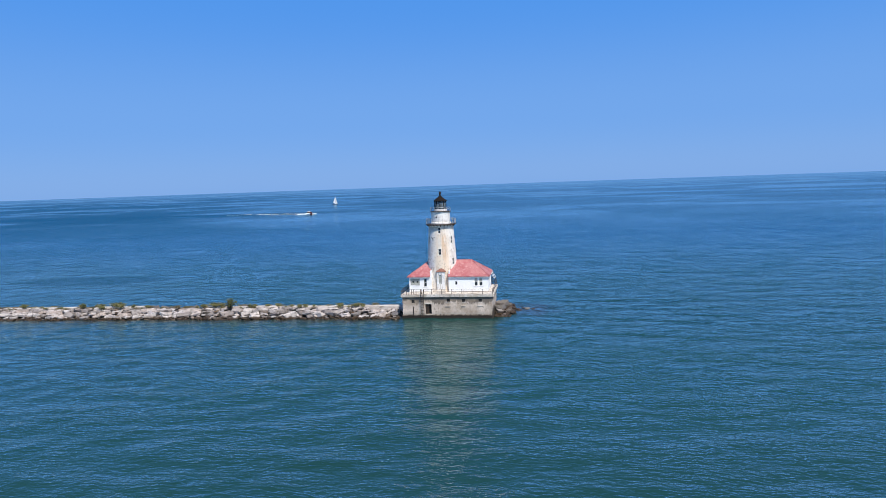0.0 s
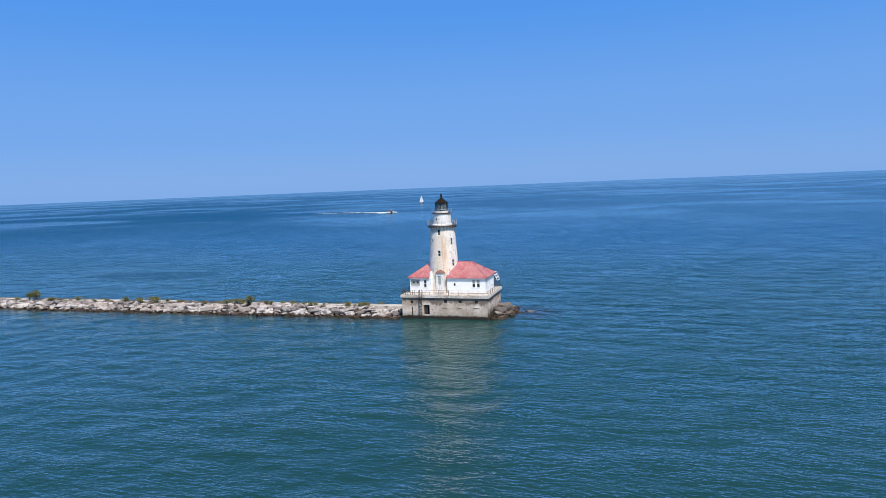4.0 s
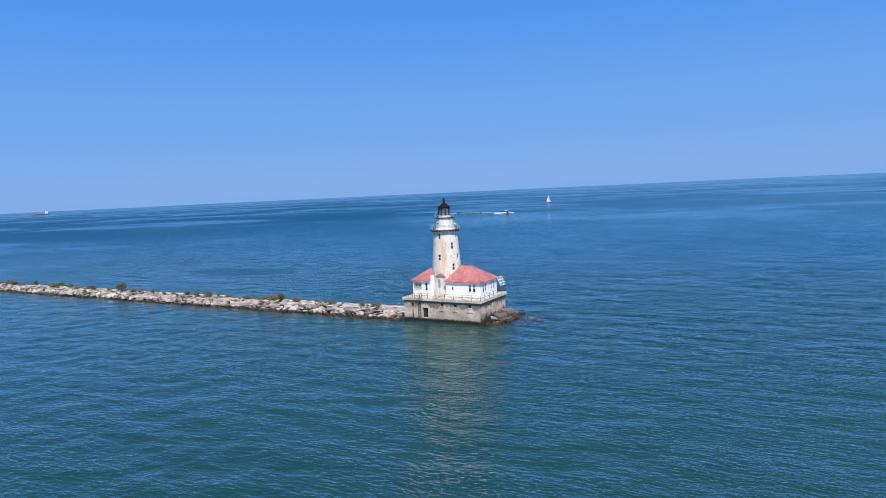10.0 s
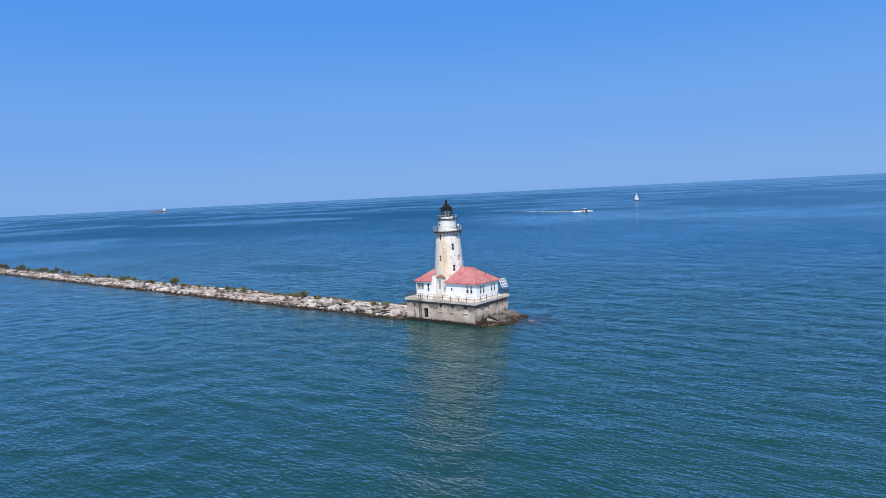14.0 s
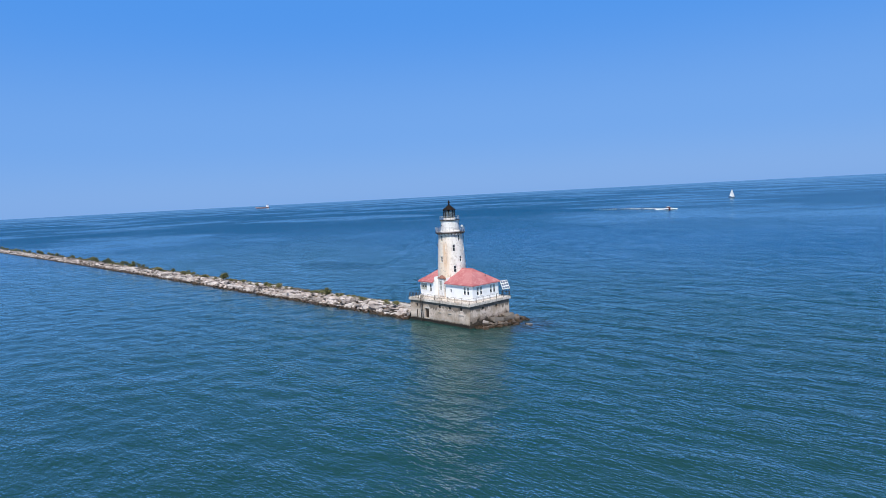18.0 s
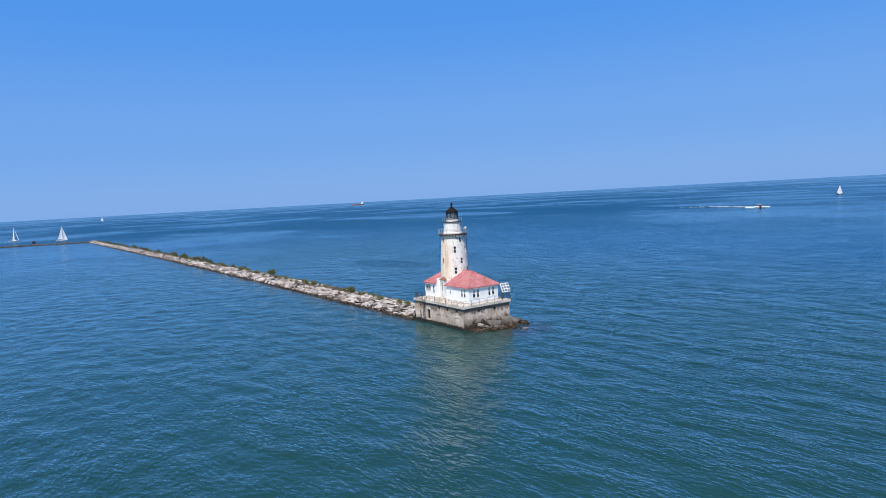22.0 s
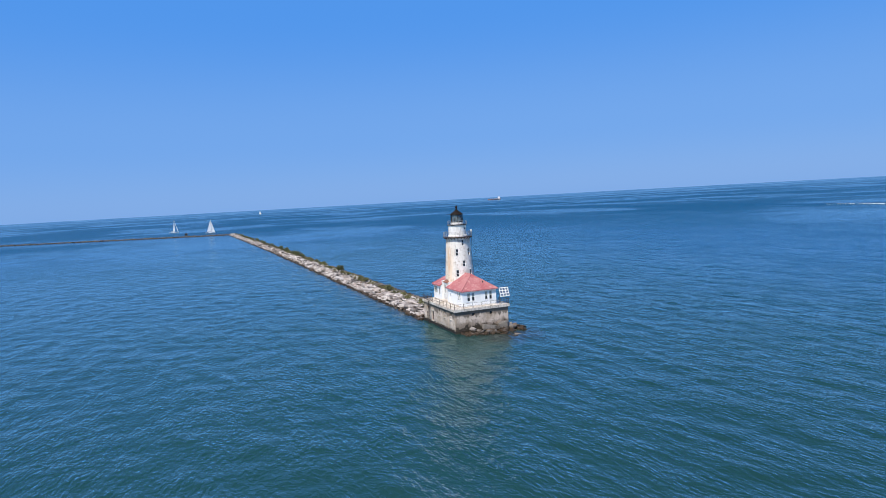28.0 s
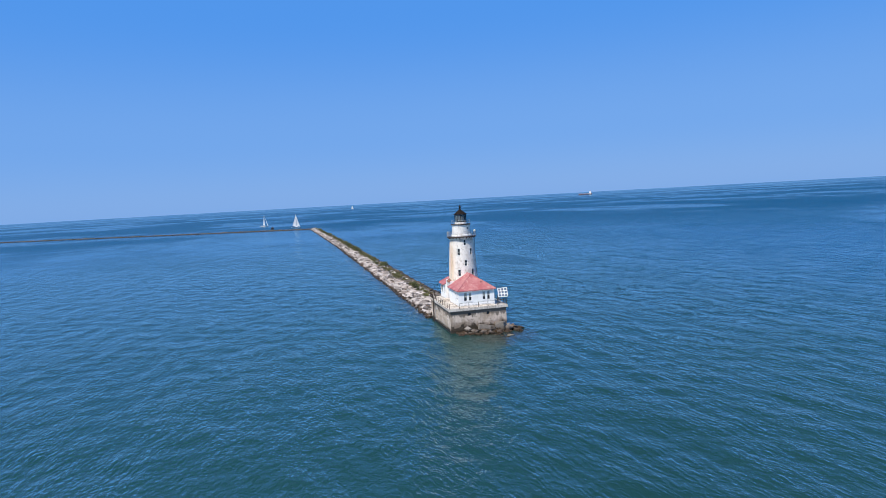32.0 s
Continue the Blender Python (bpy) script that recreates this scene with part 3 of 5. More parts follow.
part("deck_slab", bevelled_box(DX0, DX1, DY0, DY1, WALLTOP, DECK, 0.05), SLAB, pier, "pale worn deck slab")
part("inner_core", Shape().box(BX0 + 0.9, BX1 - 0.9, BY0 + 0.9, BY1 - 0.9, -1.4, WALLTOP - 0.02), DARK, pier, "added near-black block, painted as the unlit cellar")
for a, b, c, d in front_holes[:4]:
    w = part("cellar_window", Shape().box(a, b, BY0 + 0.16, BY0 + 0.2, c, d), DARK, pier, "near-black panel in a cellar window")
    part("sill", Shape().box(a - 0.08, b + 0.08, BY0 - 0.07, BY0 + 0.12, c - 0.1, c - 0.005), SLAB, w)
for x0, x1, z in ((1.45, 2.56, 2.72), (4.91, 5.89, 2.74), (8.55, 9.62, 2.76)):
    part("ledge", Shape().box(x0, x1, BY0 - 0.16, BY0 + 0.002, z - 0.07, z + 0.08, None, 0.02), SLAB, pier)
dw = part("cellar_door", Shape().box(-3.06, -2.3, BY0 + 0.30, BY0 + 0.36, 0.92, 3.1), IRON, pier, "dark iron cellar door standing ajar")
part("door_panel", Shape().box(-2.95, -2.4, BY0 + 0.285, BY0 + 0.3, 1.1, 1.9).box(-2.95, -2.4, BY0 + 0.285, BY0 + 0.3, 2.1, 2.9), IRON, dw)
part("door_sill", Shape().box(-3.25, -1.55, BY0 - 0.3, BY0 + 0.25, 0.72, 0.895), SLAB, pier)
part("door_lintel", Shape().box(-3.3, -1.55, BY0 - 0.05, BY0 + 0.05, 3.16, 3.4), SLAB, pier)
part("drain_pipe", Shape().tube([(-5.76, BY0 - 0.1, 2.6), (-5.76, BY0 - 0.1, -0.4)], 0.11, 8), IRON, pier, "rusty drain pipe", True)
for x in (-8.05, -7.2, -0.4, 3.7, 7.4, 11.5):
    part("buttress_strip", Shape().box(x - 0.16, x + 0.16, BY0 - 0.05, BY0 + 0.002, 0.3, WALLTOP - 0.005), CONCRETE, pier)
for y, z in ports:
    ring = Shape()
    n, ro = 20, 0.38
    for i in range(n):
        t0, t1 = 2 * math.pi * i / n, 2 * math.pi * (i + 1) / n

        def edge(t):
            c, s = math.cos(t), math.sin(t)
            k = 0.45 / max(abs(c), abs(s))
            return (BX1 - 0.004, y + k * c, z + k * s)

        def hole(t, depth=0.0):
            return (BX1 - 0.004 - depth, y + ro * math.cos(t), z + ro * math.sin(t))

        ring.quad(edge(t0), edge(t1), hole(t1), hole(t0))
        ring.quad(hole(t0), hole(t1), hole(t1, 0.4), hole(t0, 0.4))
    p = part("porthole", ring, CONCRETE, pier, "round porthole in the pier wall")
    pane = Shape()
    pane.add([(BX1 - 0.38, y + 0.4 * math.cos(2 * math.pi * i / n), z + 0.4 * math.sin(2 * math.pi * i / n)) for i in range(n)], [tuple(range(n))])
    part("pane", pane, GLASS, p)

# landing ladder up the front of the pier
ladder = thing("landing_ladder", "rusty iron ladder fixed to the pier wall", "ladder")
for x in (-3.98, -3.38):
    part("stile", Shape().tube([(x, DY0 - 0.12, -0.6), (x, DY0 - 0.12, 6.3), (x, DY0 + 0.25, 6.55), (x, DY0 + 0.5, 6.3), (x, DY0 + 0.5, DECK)], 0.06, 6), IRON, ladder)
for k in range(17):
    part("rung", Shape().tube([(-3.98, DY0 - 0.12, -0.2 + 0.34 * k), (-3.38, DY0 - 0.12, -0.2 + 0.34 * k)], 0.035, 5), IRON, ladder)

# ---- the keeper's house ----
house = thing("keepers_house", "white painted keeper's house with a faded red hipped roof", "house")
WX0, WX1, WY0, WY1, EAVE = -7.0, 10.75, -4.1, 4.1, 9.02
NX0, NX1 = -1.97, 1.91                                      # the notch in the front, for the tower and the entry
T = 0.3


def sash_window(parent, origin, along, u0, u1, z0, z1, board=False):
    """A sash window set in a hole of a wall: frame, two panes, sill."""
    a = Vector((along[0], along[1], 0))
    inn = Vector((-a.y, a.x, 0))
    m = Matrix(((a.x, inn.x, 0, origin[0]), (a.y, inn.y, 0, origin[1]), (0, 0, 1, 0), (0, 0, 0, 1)))
    zm = (z0 + z1) / 2
    w = 0.07
    fr = Shape()
    fr.box(u0, u0 + w, 0.06, 0.16, z0, z1, m).box(u1 - w, u1, 0.06, 0.16, z0, z1, m)
    fr.box(u0 + w, u1 - w, 0.06, 0.16, z0, z0 + w, m).box(u0 + w, u1 - w, 0.06, 0.16, z1 - w, z1, m)
    fr.box(u0 + w, u1 - w, 0.07, 0.15, zm - 0.035, zm + 0.035, m)
    win = part("window", fr, TRIM, parent, "white sash window")
    part("pane", Shape().box(u0 + w, u1 - w, 0.11, 0.125, z0 + w, zm - 0.035, m), GLASS, win)
    part("pane", Shape().box(u0 + w, u1 - w, 0.09, 0.105, zm + 0.035, z1 - w, m), BOARD if board else GLASS, win)
    part("sill", Shape().box(u0 - 0.1, u1 + 0.1, -0.09, 0.06, z0 - 0.1, z0 - 0.003, m), TRIM, win)
    part("head", Shape().box(u0 - 0.08, u1 + 0.08, -0.03, 0.0, z1 + 0.003, z1 + 0.11, m), TRIM, win)
    return win


left_front = [(-3.67, -3.0, 6.7, 8.44)]
store = (-6.75, -4.62, 7.05, 8.55)
right_front = [(3.43, 3.87, 7.08, 7.82), (7.71, 8.43, 6.78, 8.55), (8.78, 9.48, 6.78, 8.53)]
part("front_wall", Shape().panel((WX0, WY0), (1, 0), NX0 - WX0, DECK, EAVE, T, [(a - WX0, b - WX0, c, d) for a, b, c, d in left_front + [store]]), WALL_PAINT, house)
part("front_wall", Shape().panel((NX1, WY0), (1, 0), WX1 - NX1, DECK, EAVE, T, [(a - NX1, b - NX1, c, d) for a, b, c, d in right_front]), WALL_PAINT, house)
right_side = [(-2.94, -2.24, 6.68, 8.5), (-1.84, -1.16, 6.68, 8.5), (1.36, 2.02, 6.68, 8.5), (2.42, 3.08, 6.68, 8.5)]
part("side_wall", Shape().panel((WX1, WY0 + T), (0, 1), WY1 - WY0 - 2 * T, DECK, EAVE, T, [(a - WY0 - T, b - WY0 - T, c, d) for a, b, c, d in right_side]), WALL_PAINT, house)
part("back_wall", Shape().panel((WX1, WY1), (-1, 0), WX1 - WX0, DECK, EAVE, T, []), WALL_PAINT, house)
part("side_wall", Shape().panel((WX0, WY1 - T), (0, -1), WY1 - WY0 - 2 * T, DECK, EAVE, T, []), WALL_PAINT, house)
part("notch_wall", Shape().box(NX0 - T, NX0 - 0.003, WY0 + T, -1.5, DECK, 10.2), WALL_PAINT, house)
part("notch_wall", Shape().box(NX1 + 0.003, NX1 + T, WY0 + T, -1.5, DECK, 10.2), WALL_PAINT, house)
for a, b, c, d in left_front:
    sash_window(house, (WX0, WY0), (1, 0), a - WX0, b - WX0, c, d)
for k, (a, b, c, d) in enumerate(right_front[1:]):
    sash_window(house, (NX1, WY0), (1, 0), a - NX1, b - NX1, c, d, True)
for a, b, c, d in right_side:
    sash_window(house, (WX1, WY0 + T), (0, 1), a - WY0 - T, b - WY0 - T, c, d, True)
a, b, c, d = right_front[0]
part("small_window", Shape().box(a, b, WY0 + 0.12, WY0 + 0.15, c, d), GLASS, house, "small dark window")
a, b, c, d = store
sw = part("wide_window", Shape().box(a, b, WY0 + 0.10, WY0 + 0.14, c, d), BOARD, house, "wide boarded-up window with two small panes")
for x in (-6.3, -5.35):
    part("pane", Shape().box(x, x + 0.42, WY0 + 0.085, WY0 + 0.1, 7.6, 8.0), GLASS, sw)
part("frame", Shape().box(a, b, WY0 + 0.02, WY0 + 0.09, d - 0.1, d).box(a, b, WY0 + 0.02, WY0 + 0.09, c, c + 0.1)
     .box(a, a + 0.1, WY0 + 0.02, WY0 + 0.09, c + 0.1, d - 0.1).box(b - 0.1, b, WY0 + 0.02, WY0 + 0.09, c + 0.1, d - 0.1).box(-5.73, -5.63, WY0 + 0.02, WY0 + 0.09, c + 0.1, d - 0.1), BOARD, sw)
part("sill", Shape().box(a - 0.1, b + 0.1, WY0 - 0.1, WY0 + 0.02, c - 0.1, c - 0.003), TRIM, sw)
part("plinth", Shape().box(WX0 - 0.06, NX0, WY0 - 0.06, WY0 - 0.002, DECK, DECK + 0.22).box(NX1, WX1 + 0.06, WY0 - 0.06, WY0 - 0.002, DECK, DECK + 0.22)
     .box(WX1 + 0.002, WX1 + 0.06, WY0, WY1, DECK, DECK + 0.22), SLAB, house)

# hipped roof, cut open at the front round the tower
EX0, EX1, EY, RIDGE = -7.31, 11.05, 4.42, 12.12
AX0, AX1 = EX0 + EY, EX1 - EY + 0.15


def slope(points, lift=0.12):
    """A thick roof slope over a flat outline, given counter-clockwise from above."""
    p = [Vector(q) for q in points]
    n = (p[1] - p[0]).cross(p[2] - p[0]).normalized()
    low = [q - n * lift for q in p]
    k = len(p)
    return Shape().add(p + low, [tuple(range(k)), tuple(reversed(range(k, 2 * k)))] + [(i, i + k, (i + 1) % k + k, (i + 1) % k) for i in range(k)])


def rise(y):
    return EAVE + 0.04 + (EY - abs(y)) * (RIDGE - EAVE - 0.04) / EY


Z0 = EAVE + 0.04
part("roof_slope", slope([(EX0, -EY, Z0), (NX0 - 0.25, -EY, Z0), (NX0 - 0.25, -2.0, rise(2.0)), (NX0 - 0.25, 0, RIDGE), (AX0, 0, RIDGE)]), ROOF_RED, house)
part("roof_slope", slope([(NX1 - 0.12, -EY, Z0), (EX1, -EY, Z0), (AX1, 0, RIDGE), (NX1 - 0.12, 0, RIDGE)]), ROOF_RED, house)
part("roof_slope", slope([(EX1, EY, Z0), (EX0, EY, Z0), (AX0, 0, RIDGE), (AX1, 0, RIDGE)]), ROOF_RED, house)
part("roof_hip", slope([(EX1, -EY, Z0), (EX1, EY, Z0), (AX1, 0, RIDGE)]), ROOF_RED, house)
part("roof_hip", slope([(EX0, EY, Z0), (EX0, -EY, Z0), (AX0, 0, RIDGE)]), ROOF_RED, house)
for pts in ([(EX1, -EY, Z0), (AX1, 0, RIDGE)], [(EX1, EY, Z0), (AX1, 0, RIDGE)], [(EX0, -EY, Z0), (AX0, 0, RIDGE)], [(EX0, EY, Z0), (AX0, 0, RIDGE)],
            [(2.6, 0, RIDGE), (AX1, 0, RIDGE)]):
    part("ridge_cap", Shape().tube([Vector(q) + Vector((0, 0, 0.03)) for q in pts], 0.09, 6), ROOF_RED, house)
for x0, x1, y0, y1 in ((EX0, NX0 - 0.25, -EY - 0.1, -EY + 0.04), (NX1 - 0.12, EX1, -EY - 0.1, -EY + 0.04), (EX1 - 0.04, EX1 + 0.1, -EY, EY), (EX0 - 0.1, EX0 + 0.04, -EY, EY), (EX0, EX1, EY - 0.04, EY + 0.1)):
    part("gutter", Shape().box(x0, x1, y0, y1, Z0 - 0.2, Z0 - 0.03), ROOF_RED, house, "faded red eave gutter")
part("soffit", Shape().box(EX0 + 0.05, NX0 - 0.25, -EY + 0.05, WY0 - 0.003, EAVE - 0.16, EAVE - 0.1).box(NX1, EX1 - 0.05, -EY + 0.05, WY0 - 0.003, EAVE - 0.16, EAVE - 0.1)
     .box(WX1 + 0.003, EX1 - 0.05, WY0, EY - 0.05, EAVE - 0.16, EAVE - 0.1), TRIM, house)
part("roof_vent", Shape().tube([(9.2, 1.6, 10.1), (9.2, 1.6, 10.75)], 0.1, 8), IRON, house, smooth=True)
part("inner_partition", Shape().box(WX0 + T, WX1 - T, -0.1, 0.1, DECK, EAVE - 0.02), DARK, house, "added near-black partition, painted as the unlit rooms")

# entry porch at the tower's foot
porch = part("entry_porch", Shape().panel((-0.75, -3.9), (1, 0), 1.9, DECK, 9.95, 0.3, [(0.36, 1.18, 7.3, 9.35)])
             .box(-0.75, -0.45, -3.6, -2.6, DECK, 9.95).box(0.85, 1.15, -3.6, -2.6, DECK, 9.95), DRUM_PAINT, house, "cream-white entry porch with a small brown hipped roof")
part("porch_roof", Shape().add([(-0.92, -4.08, 9.954), (1.32, -4.08, 9.954), (1.32, -2.4, 9.954), (-0.92, -2.4, 9.954), (-0.92, -4.08, 10.02), (1.32, -4.08, 10.02), (1.32, -2.4, 10.02), (-0.92, -2.4, 10.02), (0.2, -3.2, 10.85), (0.2, -2.4, 10.85)],
                               [(0, 3, 2, 1), (0, 1, 5, 4), (1, 2, 6, 5), (3, 0, 4, 7), (4, 5, 8), (5, 6, 9, 8), (7, 4, 8, 9), (2, 3, 7, 9, 6)]), BROWN_ROOF, porch)
part("porch_window", Shape().box(-0.4, 0.4, -3.76, -3.72, 7.3, 9.35), BOARD, porch, "pale grey boarded window")
part("porch_window_frame", Shape().box(-0.39, -0.3, -3.82, -3.76, 7.3, 9.35).box(0.33, 0.42, -3.82, -3.76, 7.3, 9.35).box(-0.3, 0.33, -3.82, -3.76, 8.3, 8.4), TRIM, porch)
steps = part("entry_steps", Shape().box(-0.9, 1.3, -5.7, -3.9, DECK, DECK + 0.3).box(-0.7, 1.1, -5.35, -3.9, DECK + 0.3, DECK + 0.6), SLAB, house)

# ---- the tower ----
tower = thing("lighthouse_tower", "tapering white lighthouse tower with rust stains, rising through the house roof", "lighthouse")


def radius(z):
    return 3.3 - (z - 12.3) * 0.064


NSEG, STEP = 60, 2 * math.pi / 60
WINDOWS = [(az, z, 0.68) for z in (19.15, 14.35) for az in (0, 90, 180, 270)] + [(az, z, 0.78) for z in (16.95, 12.1) for az in (-60, 60, 120, -120)]
levels = sorted({DECK, 8.0, 10.5, 20.35, *(z - h for _, z, h in WINDOWS), *(z + h for _, z, h in WINDOWS)})


def on_tower(deg, z, r):
    t = radians(deg)
    return (r * math.sin(t), -r * math.cos(t), z)


shaft = Shape()


def open_at(i, k):
    i %= NSEG
    mid = (levels[k] + levels[k + 1]) / 2
    return any(abs(mid - z) < h and i in ((az // 6 - 1) % NSEG, (az // 6) % NSEG) for az, z, h in WINDOWS)


for k in range(len(levels) - 1):
    za, zb = levels[k], levels[k + 1]
    for i in range(NSEG):
        d0, d1 = i * 6, i * 6 + 6
        if open_at(i, k):
            continue
        shaft.quad(on_tower(d0, za, radius(za)), on_tower(d1, za, radius(za)), on_tower(d1, zb, radius(zb)), on_tower(d0, zb, radius(zb)))
        for j, d in ((i - 1, d0), (i + 1, d1)):
            if open_at(j, k):
                shaft.quad(on_tower(d, za, radius(za)), on_tower(d, za, radius(za) - 0.45), on_tower(d, zb, radius(zb) - 0.45), on_tower(d, zb, radius(zb)))
        for kk, z in ((k - 1, za), (k + 1, zb)):
            if 0 <= kk < len(levels) - 1 and open_at(i, kk):
                shaft.quad(on_tower(d0, z, radius(z)), on_tower(d1, z, radius(z)), on_tower(d1, z, radius(z) - 0.45), on_tower(d0, z, radius(z) - 0.45))
part("shaft", shaft, TOWER_PAINT, tower, smooth=True)
part("inner_lining", Shape().lathe([(radius(DECK) - 0.5, DECK), (radius(20.3) - 0.5, 20.3)], 48), DARK, tower, "added near-black lining, painted as the unlit stair well", True)
for az, z, h in WINDOWS:
    r = radius(z)
    m = Matrix.Rotation(radians(az), 4, "Z") @ Matrix.Translation((0, -r, z))
    w = r * math.tan(radians(6)) - 0.012
    win = part("window", Shape().box(-w, -w + 0.06, 0.14, 0.22, -h, h, m).box(w - 0.06, w, 0.14, 0.22, -h, h, m).box(-w + 0.06, w - 0.06, 0.14, 0.22, -0.03, 0.04, m)
               .box(-w + 0.06, w - 0.06, 0.14, 0.22, h - 0.06, h, m).box(-w + 0.06, w - 0.06, 0.14, 0.22, -h, -h + 0.06, m), TRIM, tower, "white sash window in the tower")
    part("pane", Shape().box(-w + 0.06, w - 0.06, 0.2, 0.215, -h + 0.06, h - 0.06, m), GLASS, win)
    part("sill", Shape().box(-w - 0.08, w + 0.08, -0.05, 0.14, -h - 0.1, -h - 0.004, m), TRIM, win)
    part("hood", Shape().box(-w - 0.05, w + 0.05, -0.02, 0.08, h + 0.004, h + 0.09, m), TRIM, win)

# main gallery
part("cornice", Shape().lathe([(2.72, 19.75), (2.82, 19.9), (2.86, 20.05), (3.0, 20.1), (3.02, 20.3)], 64, False), DRUM_PAINT, tower, smooth=True)
for k in range(24):
    m = Matrix.Rotation(radians(15 * k + 7.5), 4, "Z")
    part("bracket", Shape().add([m @ Vector(q) for q in ((-0.07, -2.68, 19.85), (0.07, -2.68, 19.85), (0.07, -3.3, 20.24), (-0.07, -3.3, 20.24), (-0.07, -2.68, 20.3), (0.07, -2.68, 20.3), (0.07, -3.3, 20.3), (-0.07, -3.3, 20.3))],
                                ((3, 2, 1, 0), (4, 5, 6, 7), (0, 1, 5, 4), (1, 2, 6, 5), (2, 3, 7, 6), (3, 0, 4, 7))), IRON, tower)
part("gallery_floor", Shape().lathe([(2.6, 20.32), (3.42, 20.32), (3.47, 20.35), (3.47, 20.47), (3.42, 20.51), (1.9, 20.56)], 64, False), IRON, tower, "dark rusty gallery floor", True)


def ring_rail(parent, r, z, height, posts, bars, bar_r, material):
    for k in range(posts):
        p = on_tower(360 / posts * k, z, r)
        part("railing_post", Shape().tube([p, (p[0], p[1], z + height)], bar_r * 1.3, 5), material, parent)
    for q in bars:
        part("railing_bar", Shape().tube([on_tower(7.5 * i, z + q, r) for i in range(49)], bar_r, 5), material, parent)


ring_rail(tower, 3.36, 20.55, 1.15, 24, (0.3, 0.58, 0.86, 1.15), 0.028, GREY_IRON)
part("watch_room", Shape().lathe([(2.3, 20.55), (2.3, 20.8), (2.12, 20.95), (2.1, 23.0), (2.2, 23.12), (2.2, 23.22)], 64, False), DRUM_PAINT, tower, smooth=True)
for az, z in ((-18, 22.1), (122, 22.4), (250, 22.1)):
    m = Matrix.Rotation(radians(az), 4, "Z") @ Matrix.Translation((0, -2.1, z))
    ph = part("porthole", Shape().tube([m @ Vector((0, 0.1, 0)), m @ Vector((0, -0.06, 0))], 0.18, 12), IRON, tower)
    part("pane", Shape().tube([m @ Vector((0, -0.05, 0)), m @ Vector((0, -0.068, 0))], 0.13, 12), GLASS, ph)
part("lantern_gallery", Shape().lathe([(1.6, 23.22), (2.3, 23.22), (2.34, 23.26), (2.34, 23.36), (2.3, 23.4), (1.3, 23.41)], 64, False), IRON, tower, "dark upper gallery", True)
ring_rail(tower, 2.26, 23.4, 0.85, 14, (0.42, 0.85), 0.02, GREY_IRON)

# lantern room: ten sides of glass under a dark cone
lantern = part("lantern_room", Shape().lathe([(1.45, 23.4), (1.45, 23.82), (1.38, 23.86), (1.2, 23.86)], 40, False), DRUM_PAINT, tower, "glazed lantern room with a dark cone roof", True)
for k in range(10):
    d = 36 * k + 6
    p, q = on_tower(d, 23.84, 1.36), on_tower(d + 36, 23.84, 1.36)
    part("mullion", Shape().tube([p, (p[0], p[1], 25.7)], 0.07, 5), LANTERN_METAL, lantern)
    a, b = on_tower(d + 2, 23.9, 1.33), on_tower(d + 34, 23.9, 1.33)
    c, e = on_tower(d + 2, 23.9, 1.31), on_tower(d + 34, 23.9, 1.31)
    part("pane", Shape().add([a, b, e, c, (a[0], a[1], 25.66), (b[0], b[1], 25.66), (e[0], e[1], 25.66), (c[0], c[1], 25.66)],
                             ((0, 1, 5, 4), (2, 3, 7, 6), (0, 3, 2, 1), (4, 5, 6, 7), (1, 2, 6, 5), (3, 0, 4, 7))), CLEAR, lantern)
    for z in (23.9, 25.64):
        part("glazing_bar", Shape().tube([(p[0], p[1], z), (q[0], q[1], z)], 0.04, 5), LANTERN_METAL, lantern)
part("lens_stand", Shape().lathe([(0.16, 23.86), (0.12, 24.4), (0.26, 24.5), (0.3, 24.8), (0.26, 25.1), (0.1, 25.2)], 20), LANTERN_METAL, lantern, smooth=True)
part("cone_roof", Shape().lathe([(1.2, 25.66), (1.58, 25.66), (1.62, 25.70), (1.52, 25.79), (1.14, 26.05), (0.78, 26.32), (0.46, 26.60), (0.26, 26.82)], 20, True), LANTERN_METAL, lantern, "dark conical lantern roof", True)
part("vent_ball", Shape().lathe([(0.2, 26.80), (0.18, 26.95), (0.18, 27.25), (0.26, 27.30), (0.27, 27.48), (0.2, 27.62), (0.11, 27.72), (0.06, 27.78), (0.04, 28.02)], 16), LANTERN_METAL, lantern, smooth=True)
part("lightning_arm", Shape().tube([on_tower(-30, 25.75, 1.5), on_tower(-30, 25.8, 2.35)], 0.03, 5), LANTERN_METAL, lantern)

# small things on the tower
sensor = thing("gallery_beacon", "small white beacon on a post at the gallery railing", "beacon")
part("post", Shape().tube([(0.85, 3.1, 20.55), (0.85, 3.1, 21.5)], 0.05, 6), GREY_IRON, sensor)
part("head", Shape().lathe([(0.05, 21.45), (0.24, 21.5), (0.28, 21.7), (0.22, 21.9), (0.05, 21.98)], 16, True, 0.85, 3.1), TRIM, sensor, smooth=True)
part("shaft_cable", Shape().tube([on_tower(150, 20.3, 3.3), on_tower(150, 17.5, 3.0), on_tower(150, 15, 3.12), on_tower(150, 11.2, 3.4)], 0.045, 5), IRON, tower, "dark cable down the shaft")
part("lamp_bracket", Shape().tube([on_tower(-30, 16.7, 2.85), on_tower(-30, 17.3, 3.15), on_tower(-34, 17.7, 3.35), on_tower(-38, 17.75, 3.0)], 0.05, 5)
     .tube([on_tower(-30, 17.3, 3.15), on_tower(-24, 17.7, 3.3), on_tower(-20, 17.6, 2.9)], 0.04, 5), IRON, tower, "dark forked bracket on the shaft")

